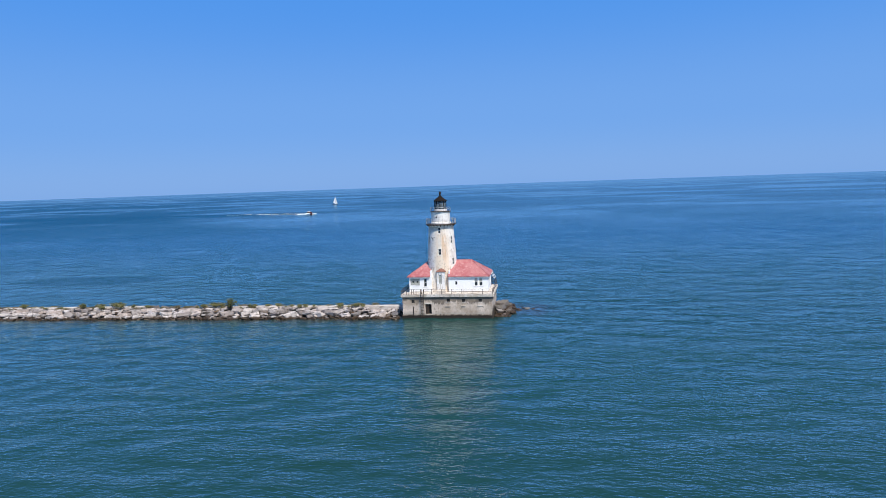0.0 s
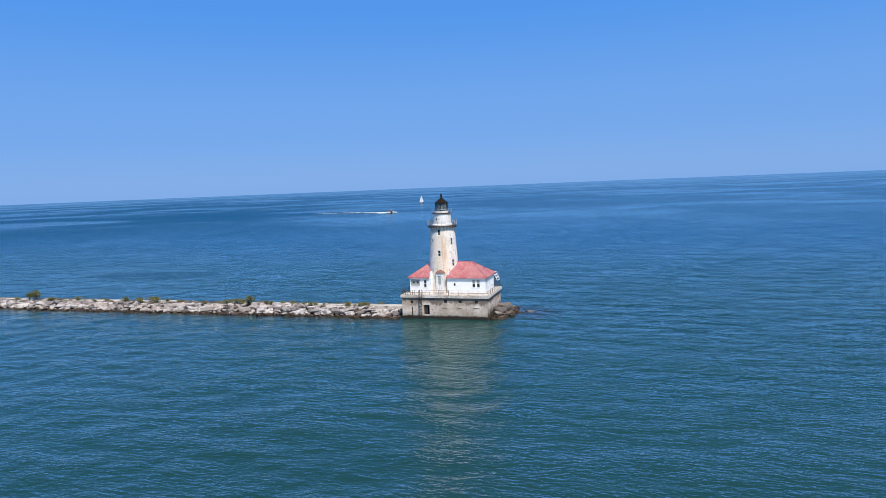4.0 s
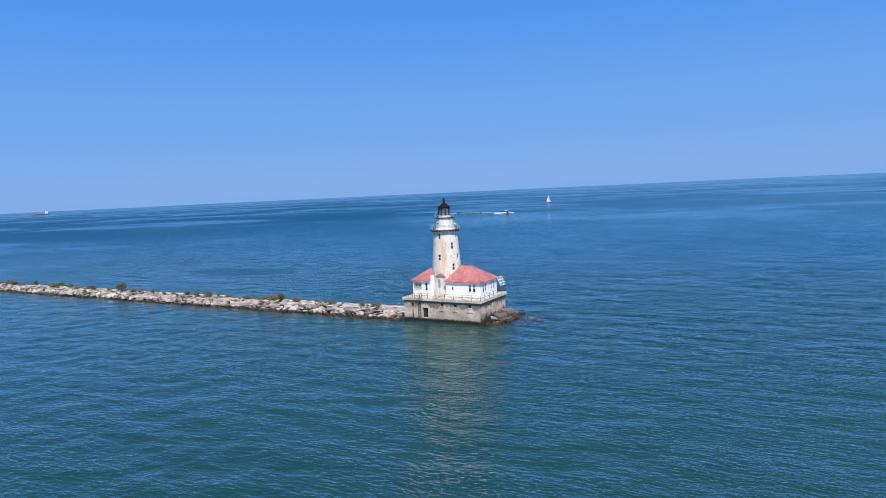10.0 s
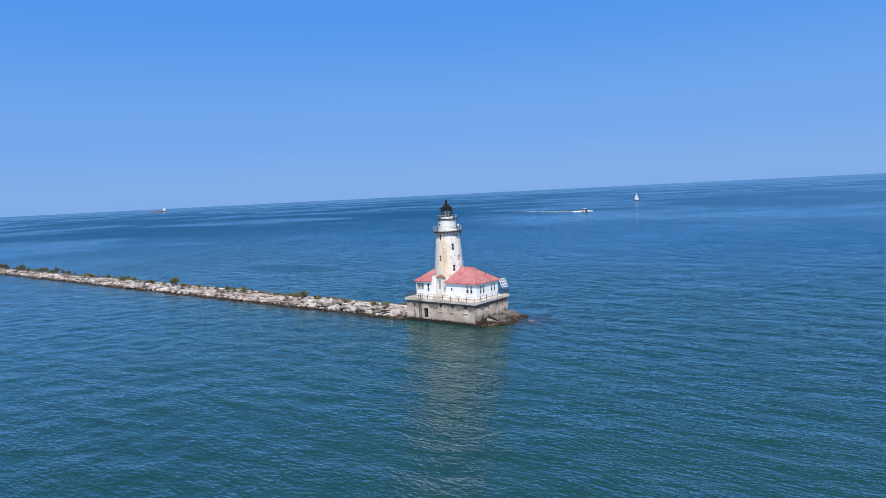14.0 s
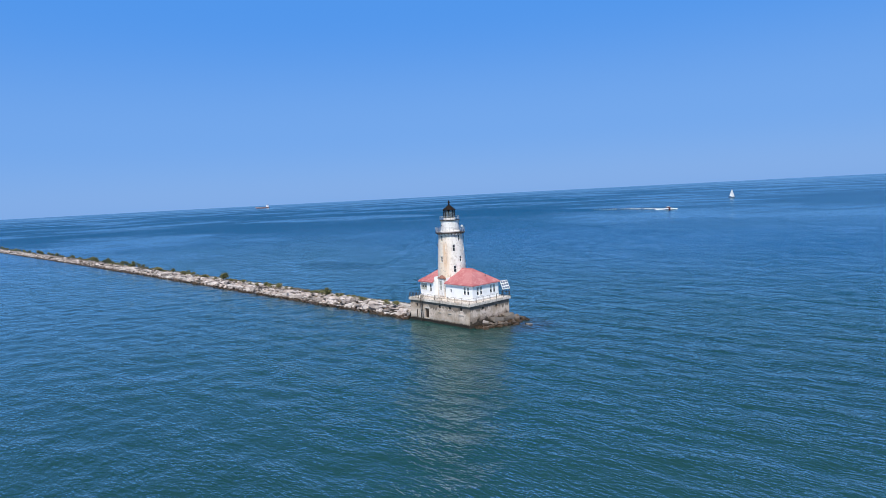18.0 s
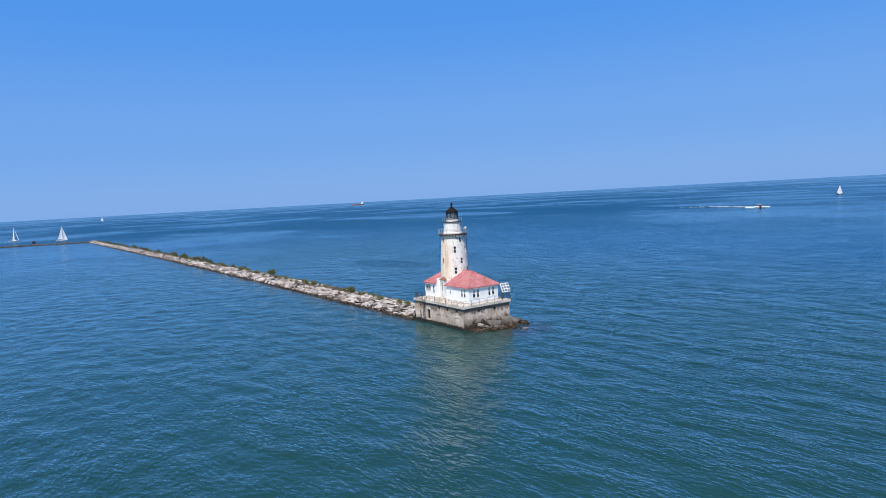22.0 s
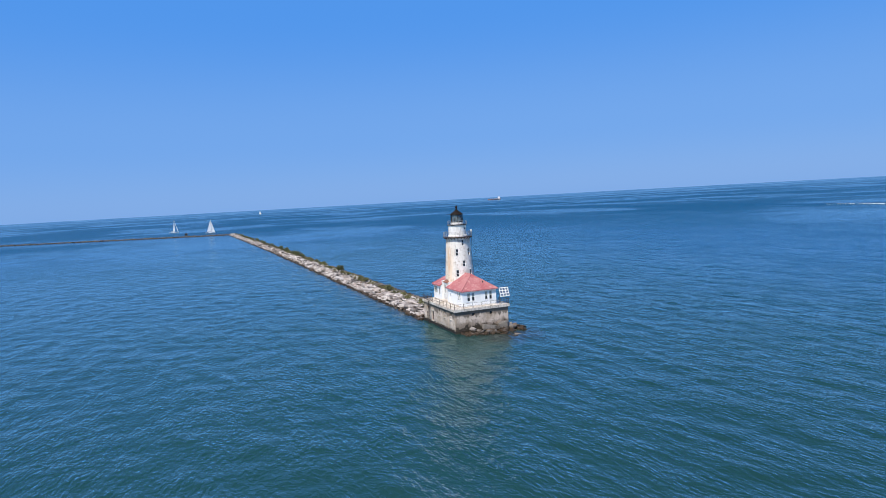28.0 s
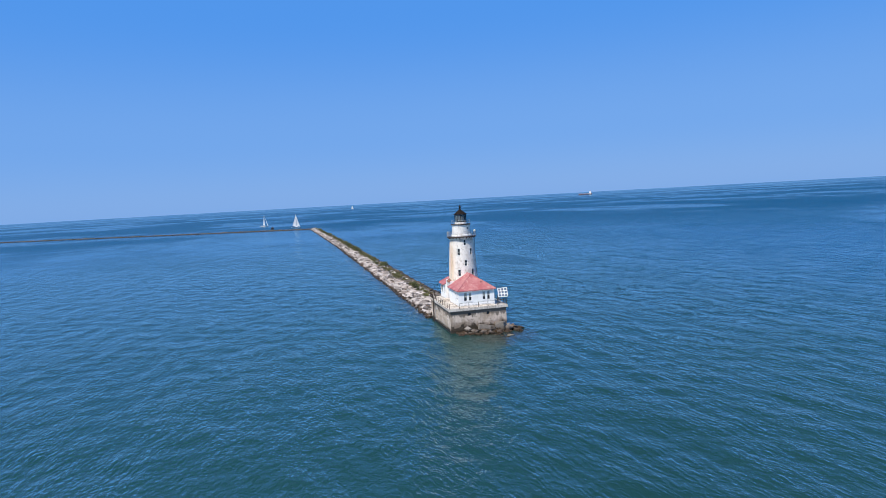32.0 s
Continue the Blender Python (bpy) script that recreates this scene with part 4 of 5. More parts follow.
# ---- railing round the deck ----
rail = thing("deck_railing", "thin dark iron railing along the edge of the pier deck", "railing")
RX0, RX1, RY0, RY1 = DX0 + 0.18, DX1 - 0.18, DY0 + 0.18, DY1 - 0.18
posts = [(RX0, RY0 + (RY1 - RY0) * (k + 0.5) / 6) for k in range(6)] + [(RX0 + 1.1 * k, RY0) for k in (0.5, 1, 1.5, 2.5, 3)] + [(RX0 + (RX1 - RX0) * k / 9, y) for y in (RY0, RY1) for k in range(10)] + [(x, RY0 + (RY1 - RY0) * k / 6) for x in (RX0, RX1) for k in range(1, 6)]
for x, y in posts:
    part("post", Shape().tube([(x, y, DECK), (x, y, DECK + 1.12)], 0.055, 6).box(x - 0.1, x + 0.1, y - 0.1, y + 0.1, DECK, DECK + 0.05), IRON, rail)
for z in (0.55, 1.08):
    for a, b in (((RX0, RY0), (-4.1, RY0)), ((-3.25, RY0), (RX1, RY0)), ((RX1, RY0), (RX1, RY1)), ((RX1, RY1), (RX0, RY1)), ((RX0, RY1), (RX0, RY0))):
        part("bar", Shape().tube([(*a, DECK + z), (*b, DECK + z)], 0.022, 5), IRON, rail)

# ---- solar panel rack on the deck corner ----
rack = thing("solar_panel_rack", "white framed rack of small dark solar panels on a dark scaffold", "solar panel")
TL, TR, BR, BL = Vector((10.42, 4.95, 8.92)), Vector((10.70, 7.12, 8.95)), Vector((11.66, 7.02, 7.02)), Vector((11.40, 4.83, 7.0))


def on_rack(u, v, lift=0.0):
    p = (TL * (1 - u) + TR * u) * (1 - v) + (BL * (1 - u) + BR * u) * v
    n = (BL - TL).cross(TR - TL).normalized()
    return p + n * lift


def slat(u0, u1, v0, v1, a, b):
    lo = [on_rack(u, v, a) for u, v in ((u0, v0), (u1, v0), (u1, v1), (u0, v1))]
    hi = [on_rack(u, v, b) for u, v in ((u0, v0), (u1, v0), (u1, v1), (u0, v1))]
    return Shape().add(lo + hi, ((3, 2, 1, 0), (4, 5, 6, 7), (0, 1, 5, 4), (1, 2, 6, 5), (2, 3, 7, 6), (3, 0, 4, 7)))


part("backing", slat(0, 1, 0, 1, 0.0, 0.05), TRIM, rack, "white panel frame")
for v in (0.08, 0.395, 0.71):
    for u in (0.08, 0.395, 0.71):
        part("solar_panel", slat(u, u + 0.21, v, v + 0.21, 0.052, 0.085), CELL, rack)
for p in (on_rack(0.05, 0.95), on_rack(0.95, 0.95), on_rack(0.05, 0.3), on_rack(0.95, 0.3)):
    q = (min(p.x, 11.75), min(p.y, 6.4), DECK)
    part("leg", Shape().tube([p, q], 0.05, 5), IRON, rack)
for z in (DECK + 0.5, DECK + 1.1):
    part("brace", Shape().tube([(10.6, 5.0, z), (11.6, 5.0, z), (11.75, 6.45, z), (10.7, 6.45, z)], 0.035, 5), IRON, rack)

# ---- breakwater ----
def crest_y(x):
    return -1.9 + 0.0135 * x if x > -300 else -5.95 + 0.025 * (x + 300)


def half_width(x):
    return 5.0 if x > -120 else 4.6


random.seed(7)
STONES = []
for k in range(16):
    bm = bmesh.new()
    flat = random.uniform(0.75, 1.0)
    for _ in range(20):
        p = Vector([random.choice((-1, 1)) * random.uniform(0.5, 1.0) for _ in range(3)])
        p.z *= flat
        bm.verts.new(p * 0.5)
    hull = bmesh.ops.convex_hull(bm, input=bm.verts)
    bmesh.ops.delete(bm, geom=[v for v in bm.verts if not v.link_faces], context="VERTS")
    bmesh.ops.dissolve_limit(bm, angle_limit=radians(12), verts=bm.verts[:], edges=bm.edges[:])
    bmesh.ops.bevel(bm, geom=bm.edges[:], offset=0.04, segments=1, affect="EDGES", clamp_overlap=True)
    bmesh.ops.triangulate(bm, faces=[f for f in bm.faces if len(f.verts) > 4])
    me = bpy.data.meshes.new("rock")
    bm.to_mesh(me)
    bm.free()
    me.materials.append(ROCK)
    STONES.append(me)
STONE_DATA = [(np.array([v.co[:] for v in me.vertices]), [tuple(p.vertices) for p in me.polygons]) for me in STONES]


def stone_rows(x0, x1, seed):
    """Places, sizes and turns of the stones of the breakwater between two stations."""
    rnd = random.Random(seed)
    out = []
    #        offset from the crest line in half widths, height, size
    courses = ((-1.05, -0.05, 0.9), (-0.99, 0.10, 1.1), (-0.93, 0.32, 0.8), (-0.73, 0.78, 0.85), (-0.52, 1.22, 0.8), (-0.28, 1.52, 0.75), (-0.02, 1.58, 0.7), (-0.84, 0.42, 1.7), (-0.63, 0.9, 1.9), (-0.40, 1.3, 1.9), (-0.16, 1.42, 1.7), (0.07, 1.42, 1.7), (0.30, 1.3, 1.8), (0.53, 0.95, 1.8), (0.76, 0.55, 1.7), (0.95, 0.35, 1.5), (1.10, 0.18, 1.4), (1.24, 0.0, 1.1))
    for off, z, size in courses:
        x = x1 - rnd.uniform(0, 1)
        while x > x0:
            s = 1.02 * size * rnd.choice((0.5, 0.65, 0.8, 0.95, 1.05, 1.35))
            length = s * rnd.uniform(1.05, 1.7)
            hw, yc = half_width(x), crest_y(x)
            taper = min(1.0, 0.55 + abs(x + 8) / 40)
            y = yc + off * hw * rnd.uniform(0.9, 1.08)
            zz = z * taper * rnd.uniform(0.85, 1.12) + rnd.uniform(-0.1, 0.16)
            tilt = (-14 if off < 0 else 14) * abs(off)
            m = pose(x - length / 2, y, zz - 0.1, tilt + rnd.uniform(-14, 14) * (0.6 + 1.2 * abs(off)), rnd.uniform(-12, 12) * (0.6 + 1.2 * abs(off)), rnd.uniform(-45, 45)) @ Matrix.Diagonal((length, s * rnd.uniform(0.7, 1.0), s * rnd.uniform(0.42, 0.66), 1))
            # most small fillers get the dark rock, as shade painted into the gaps
            out.append((rnd.randrange(16), m, off > 0.5 or off < -0.97 or (off < -0.9 and rnd.random() < 0.5) or (off > 0.2 and rnd.random() < 0.55) or rnd.random() < (0.55 if size < 1 else 0.05 if x > -200 else 0.25)))
            x -= length * rnd.uniform(0.90, 1.12) + (rnd.uniform(0, 2.2) if size < 1 else 0)
    return out


def joined_stones(name, places, label, parent=None, material=None):
    verts, faces, o = [], [], 0
    for k, m in places:
        v, f = STONE_DATA[k]
        a = np.array(m)
        verts.append(v @ a[:3, :3].T + a[:3, 3])
        faces += [tuple(i + o for i in q) for q in f]
        o += len(v)
    me = bpy.data.meshes.new(name)
    me.from_pydata(np.concatenate(verts).tolist(), [], faces)
    me.materials.append(material or ROCK)
    ob = tagged(new(name, me), label, "" if parent else "rocks", kind="stuff")
    ob.parent = parent
    return ob


breakwater = thing("breakwater", "long breakwater of piled pale limestone blocks in the lake", "breakwater")
core = Shape()
stations = [BX0 - 0.4, -14, -20, -35, -60, -100, -150, -200, -300, -400, -500, -600, -655]
for x in stations:
    yc, hw = crest_y(x), half_width(x)
    h = 0.6 if x < -12 else 0.4
    core.v += [(x, yc - hw, -0.6), (x, yc - hw * 0.5, h), (x, yc + hw * 0.4, h), (x, yc + hw, -0.6)]
for k in range(len(stations) - 1):
    for i in range(3):
        core.f.append((4 * k + i, 4 * k + i + 1, 4 * k + i + 5, 4 * k + i + 4))
core.f += [(3, 2, 1, 0), tuple(4 * (len(stations) - 1) + i for i in range(4))]
part("rubble_core", core, CORE_ROCK, breakwater, "rubble core, coloured near black as shade between the blocks")

# the broken concrete cap along the back of the crest
CAP = plain("weathered_cap_concrete", (0.60, 0.555, 0.51), (0.40, 0.355, 0.315), 0.9, 0.85, 0, 0.5)
rnd = random.Random(17)
x = -9.2
while x > -150:
    long = rnd.uniform(3.2, 7.0)
    if rnd.random() < 0.9:
        yc, top = crest_y(x) + 1.55 + rnd.uniform(-0.15, 0.15), 1.84 + rnd.uniform(-0.10, 0.08)
        m = pose(x - long / 2, yc, top, rnd.uniform(-2.5, 2.5), rnd.uniform(-1.2, 1.2), rnd.uniform(-1.5, 1.5))
        part("cap_slab", Shape().box(-long / 2, long / 2, -0.65, 0.65, -0.75, -0.06, m).box(-long / 2, long / 2, -0.65, 0.65, -0.06, 0.0, m, 0.06), CAP, breakwater)
    x -= long + rnd.choice((0.08, 0.12, 0.2, 0.9))

# boulders heaped against the outer side of the pier, and the shoal beyond
random.seed(21)
# x, y, z, length, height, turn, dark or pale
BOULDERS = ((13.1, 0.7, 0.95, 3.2, 1.9, 78, 2), (13.5, 4.2, 0.95, 2.8, 2.1, 60, 2), (12.6, 4.4, 1.15, 2.5, 1.5, 70, 2), (12.7, 2.5, 0.5, 2.1, 1.3, 20, 0), (13.2, -1.9, 0.3, 2.0, 1.0, 40, 0), (12.8, -3.4, 0.2, 1.9, 0.9, 100, 0),
            (14.1, -4.1, 0.08, 1.5, 0.55, 15, 1), (14.2, -2.9, 0.1, 1.2, 0.5, 55, 1), (14.6, -2.6, 0.1, 1.4, 0.6, 70, 0), (15.0, -0.6, 0.1, 1.9, 0.7, 110, 1), (15.3, 1.6, 0.12, 1.8, 0.7, 80, 0), (15.1, 3.3, 0.2, 1.9, 0.9, 30, 0), (14.4, 6.0, 0.4, 2.1, 1.2, 10, 0),
            (13.2, 7.3, 0.35, 2.2, 1.2, 45, 0), (15.7, 5.2, 0.1, 1.6, 0.8, 0, 0), (14.9, 7.6, 0.15, 1.7, 0.8, 75, 0), (13.0, 9.0, 0.1, 1.9, 0.8, 20, 0), (12.6, -5.1, 0.05, 1.4, 0.6, 65, 0), (16.6, 3.2, 0.0, 1.5, 0.5, 20, 0), (19.2, 5.2, -0.09, 2.6, 0.24, 55, 1))
AWASH = plain("wet_tan_rock", (0.26, 0.215, 0.15), (0.14, 0.11, 0.075), 1.5, 0.5, 0, 0.3)
DARK_STONES = [me.copy() for me in STONES]
for me in DARK_STONES:
    me.materials[0] = DARK_ROCK
GREY_STONES = [me.copy() for me in STONES]
for me in GREY_STONES:
    me.materials[0] = GREY_ROCK
for k, (x, y, z, size, high, turn, pale) in enumerate(BOULDERS):
    ob = tagged(new("boulder", (DARK_STONES, STONES, GREY_STONES)[pale][(5 * k + 3) % 16]), ("dark grey wet boulder lying against the pier", "pale grey boulder lying against the pier", "large grey stone block leaning on the pier")[pale] if x < 16 else "low tan boulder awash in the shallows", "boulder", "boulders at the pier")
    if x > 18:
        ob.data = ob.data.copy()
        ob.data.materials[0] = AWASH
    lean = 14 if x < 18 else 1
    ob.matrix_world = pose(x, y, z, random.uniform(-lean, lean), random.uniform(-lean, lean), turn) @ Matrix.Diagonal((size, size * random.uniform(0.62, 0.85), high, 1))
small = [(random.randrange(16), pose(x, y, 0.02, random.uniform(-20, 20), random.uniform(-20, 20), random.uniform(0, 180)) @ Matrix.Diagonal((s, s * 0.8, s * 0.55, 1)))
         for x, y, s in [(random.uniform(12.2, 16.0), random.uniform(-5.5, 9), random.uniform(0.5, 1.1)) for _ in range(70)]]
for k in range(30):
    out = random.random()
    x, y = 12.3 + 4.0 * out, random.uniform(-3.6 + 1.5 * out, 8.6 - 2.5 * out)
    size = random.uniform(0.9, 1.9) * (1.0 - 0.25 * out)
    pale = 2 if random.random() < 0.35 else 0
    ob = tagged(new("boulder", (DARK_STONES, STONES, GREY_STONES)[pale][random.randrange(16)]), "dark brown wet boulder heaped at the pier's foot" if pale == 0 else "grey boulder heaped at the pier's foot", "boulder", "boulders at the pier")
    ob.matrix_world = pose(x, y, (1.05 - 1.0 * out) * random.uniform(0.5, 1.15), random.uniform(-25, 25), random.uniform(-25, 25), random.uniform(0, 180)) @ Matrix.Diagonal((size, size * random.uniform(0.65, 0.9), size * random.uniform(0.45, 0.7), 1))
for x, y, size in ((17.3, 2.1, 1.3), (18.0, 4.6, 1.0), (17.6, 0.4, 0.9), (20.4, 3.6, 1.1), (21.8, 5.4, 0.9), (18.9, 2.9, 0.8)):
    ob = tagged(new("boulder", DARK_STONES[random.randrange(16)]), "dark boulder just awash in the shallows", "boulder", "boulders at the pier")
    ob.matrix_world = pose(x, y, -0.03, random.uniform(-6, 6), random.uniform(-6, 6), random.uniform(0, 180)) @ Matrix.Diagonal((size, size * 0.7, size * 0.35, 1))
joined_stones("loose_stone", small, "small dark wet stones between the boulders").data.materials[0] = DARK_ROCK

# ---- far arm of the breakwater ----
arm = thing("distant_breakwater", "low distant breakwater, a thin line of stone and concrete", "breakwater")
A0, A1 = Vector((-655, -15, 0)), Vector((-1075, -760, 0))
d = (A1 - A0).normalized()
side = Vector((-d.y, d.x, 0))
length = (A1 - A0).length
bank = Shape()
N = 60
for k in range(N + 1):
    p = A0 + d * length * k / N
    h = 1.1 + 0.25 * noise.noise(p * 0.03)
    for off, z in ((-4.5, -0.4), (-2.6, h * 0.8), (-1.5, h), (1.5, h), (2.6, h * 0.8), (4.5, -0.4)):
        bank.v.append(tuple(p + side * off + Vector((0, 0, z))))
for k in range(N):
    for i in range(5):
        bank.f.append((6 * k + i, 6 * k + i + 1, 6 * k + i + 7, 6 * k + i + 6))
bank.f += [(5, 4, 3, 2, 1, 0), tuple(6 * N + i for i in range(6))]
part("bank", bank, DARK_ROCK, arm, "concrete and stone bank")
random.seed(31)
arm_stones = []
for k in range(520):
    p = A0 + d * random.uniform(0, length) + side * random.choice((-3.4, -2.6, 2.7, 3.5))
    s = random.uniform(1.4, 2.6)
    arm_stones.append((random.randrange(16), pose(p.x, p.y, random.uniform(0.25, 0.95), random.uniform(-15, 15), random.uniform(-15, 15), random.uniform(0, 180)) @ Matrix.Diagonal((s, s * 0.8, s * 0.5, 1))))
joined_stones("loose_stone", arm_stones, "dark stones along the distant breakwater", arm, DARK_ROCK)

# small marker hut on the far arm
post_box = thing("channel_marker", "small dark marker hut on the far breakwater arm", "marker", at=(-717, -67, 0.9))
part("hut", Shape().box(-2.0, 2.0, -1.6, 1.6, 0, 2.4).box(-1.2, -0.8, -0.2, 0.2, 2.4, 3.8).box(0.9, 1.2, -0.2, 0.2, 2.4, 3.4), IRON, post_box)
part("hut_roof", Shape().box(-2.3, 2.3, -1.9, 1.9, 2.4, 2.65, None, 0.15), IRON, post_box)


# ---- shrubs and weeds on the breakwater ----
def shrub(name, width, height, leaves, leaf, material, seed, upright=0.3):
    """A shrub: stems from the ground and many small leaves in clumps round their ends."""
    rnd = random.Random(seed)
    stems, crown = Shape(), Shape()
    tips = []
    for _ in range(9):
        a, r = rnd.uniform(0, 6.283), rnd.uniform(0.1, 0.42) * width
        top = Vector((r * math.cos(a), r * math.sin(a), height * rnd.uniform(0.5, 0.88)))
        mid = top * 0.5 + Vector((rnd.uniform(-0.1, 0.1), rnd.uniform(-0.1, 0.1), 0.1 * height))
        stems.tube([(0, 0, -0.3), mid * 0.6, top * (0.7 if height > 1.5 else 0.35)], 0.02, 4)
        tips += [top, mid * 0.6 + top * 0.4]
    for _ in range(leaves):
        t = rnd.choice(tips)
        c = t + Vector((rnd.gauss(0, 0.13) * width, rnd.gauss(0, 0.13) * width, rnd.gauss(0, 0.12) * height))
        c.z = max(c.z, 0.03)
        s = leaf * rnd.uniform(0.6, 1.3)
        u = Vector((rnd.gauss(0, 1), rnd.gauss(0, 1), rnd.gauss(0, 0.6))).normalized()
        w = (u.cross(Vector((rnd.gauss(0, 1), rnd.gauss(0, 1), rnd.gauss(0, 1)))).normalized() + Vector((0, 0, upright))).normalized()
        crown.add((c - u * s * 0.5, c - w * s * 0.9, c + u * s * 0.5, c + w * s * 0.9), ((0, 1, 2, 3),))
    ob = thing(name, "", "shrub", "plants on the breakwater")
    part("stems", stems, STEM, ob)
    part("crown", crown, material, ob)
    return ob


SHRUB = shrub("shrub", 1.9, 1.9, 620, 0.14, LEAF, 3)
WEED = shrub("weed_clump", 2.4, 1.15, 620, 0.13, GRASS, 5, 1.2)
DRY = shrub("weed_clump", 2.8, 0.7, 520, 0.13, DRY_GRASS, 8, 1.0)
PLANTS = ((0, -124.6, 1.25), (0, -121.6, 1.45), (0, -122.9, 1.2), (0, -50.6, 1.15), (1, -51.9, 0.9), (1, -55.4, 1.3), (1, -54.0, 0.9), (0, -46.3, 0.62), (1, -45.4, 0.8), (1, -59.5, 0.6), (1, -42.3, 0.7), (1, -36.5, 0.6), (1, -32.3, 0.8),
          (1, -24.2, 0.75), (1, -73.0, 0.7), (1, -79.3, 1.2), (1, -81.6, 1.2), (0, -77.2, 0.5), (1, -84.3, 1.3), (0, -90.4, 0.7), (1, -91.5, 0.8), (1, -100.2, 0.5), (1, -107.0, 0.95), (0, -106.0, 0.5), (1, -116.2, 0.8), (1, -128.0, 0.8),
          (0, -136.6, 0.85), (1, -145.0, 0.8), (1, -151.2, 1.2), (0, -159.2, 0.95), (1, -161.8, 1.4), (1, -156.5, 1.0), (0, -173.8, 0.9), (1, -176.0, 1.0), (1, -188.5, 1.4), (1, -193.0, 1.2), (0, -202.0, 0.7), (0, -212.5, 1.1),
          (0, -218.8, 1.0), (0, -223.4, 1.5), (0, -227.6, 1.0), (0, -237.3, 1.15), (0, -241.6, 1.35), (1, -247.0, 1.2), (0, -255.0, 1.1), (0, -263.7, 1.5), (0, -267.0, 1.1), (0, -280.0, 1.0), (0, -294.0, 1.3), (1, -300.0, 1.3), (0, -318.0, 1.0), (0, -338.0, 1.3), (1, -364.0, 1.2))
random.seed(41)
PLANTS += tuple((2, -14 - 210 * (k + random.random()) / 90, random.uniform(0.45, 0.95)) for k in range(90))
PLANTS += tuple((random.choice((0, 0, 1, 2)), -225 - 390 * (k + random.random()) / 64, random.uniform(0.7, 1.5)) for k in range(64))
PLANTS += tuple((1, -18 - 230 * random.random() ** 1.2, random.choice((0.3, 0.4, 0.5, 0.8))) for k in range(48))
for k, (kind, x, s) in enumerate(PLANTS):
    src = (SHRUB, WEED, DRY)[kind]
    y = crest_y(x) + (random.uniform(0.3, 2.9) if kind == 2 else random.uniform(-0.5, 1.8))
    m = pose(x, y, 1.62 - 0.22 * (kind == 2), 0, 0, random.uniform(0, 360)) @ Matrix.Diagonal((s * random.uniform(0.9, 1.15), s, s * random.uniform(0.85, 1.1), 1))
    ob = copy_thing(src, m)
    tagged(ob, ("green leafy shrub growing between the breakwater stones", "low yellow-green weeds among the breakwater stones", "dry olive-brown weeds along the crest of the breakwater")[kind])
for src in (SHRUB, WEED, DRY):
    for o in (*src.children_recursive, src):
        bpy.data.objects.remove(o)


# ---- boats ----
def hull(length, beam, height, sheer=0.25, n=14):
    """A boat's hull with its bow towards +x, its keel just under the water."""
    s = Shape()
    for k in range(n + 1):
        u = k / n
        w = beam / 2 * (1 - max(0, (u - 0.45) / 0.55) ** 2.2) * (0.82 + 0.18 * min(1, u / 0.3))
        w = max(w, 0.03)
        top = height * (1 + sheer * u * u)
        x = (u - 0.5) * length
        rake = 0.12 * length * u ** 4
        s.v += [(x - rake * 0.5, -w * 0.35, -0.35), (x, -w * 0.82, height * 0.25), (x + rake * 0.3, -w, top), (x + rake * 0.3, w, top), (x, w * 0.82, height * 0.25), (x - rake * 0.5, w * 0.35, -0.35)]
    for k in range(n):
        for i in range(6):
            j = (i + 1) % 6
            s.f.append((6 * k + i, 6 * k + j, 6 * k + 6 + j, 6 * k + 6 + i))
    s.f += [(5, 4, 3, 2, 1, 0), tuple(6 * n + i for i in range(6))]
    return s


def sail(points, belly, n=8):
    """A three-cornered sail, tack, clew and head, with a belly and a little thickness."""
    a, b, c = (Vector(p) for p in points)
    s = Shape()
    grid = []
    for i in range(n + 1):
        row = []
        for k in range(n + 1 - i):
            u, v = k / n, i / n
            p = a + (b - a) * u + (c - a) * v
            p.y += belly * 6.75 * u * v * (1 - u - v) + belly * 2 * u * (1 - u - v)
            row.append(p)
        grid.append(row)
    for off in (0.0, 0.03):
        idx, o = {}, len(s.v)
        for i, row in enumerate(grid):
            for k, p in enumerate(row):
                idx[i, k] = len(s.v)
                s.v.append((p.x, p.y + off, p.z))
        for i in range(n):
            for k in range(n - i):
                s.f.append((idx[i, k], idx[i, k + 1], idx[i + 1, k]))
                if k < n - i - 1:
                    s.f.append((idx[i, k + 1], idx[i + 1, k + 1], idx[i + 1, k]))
    return s


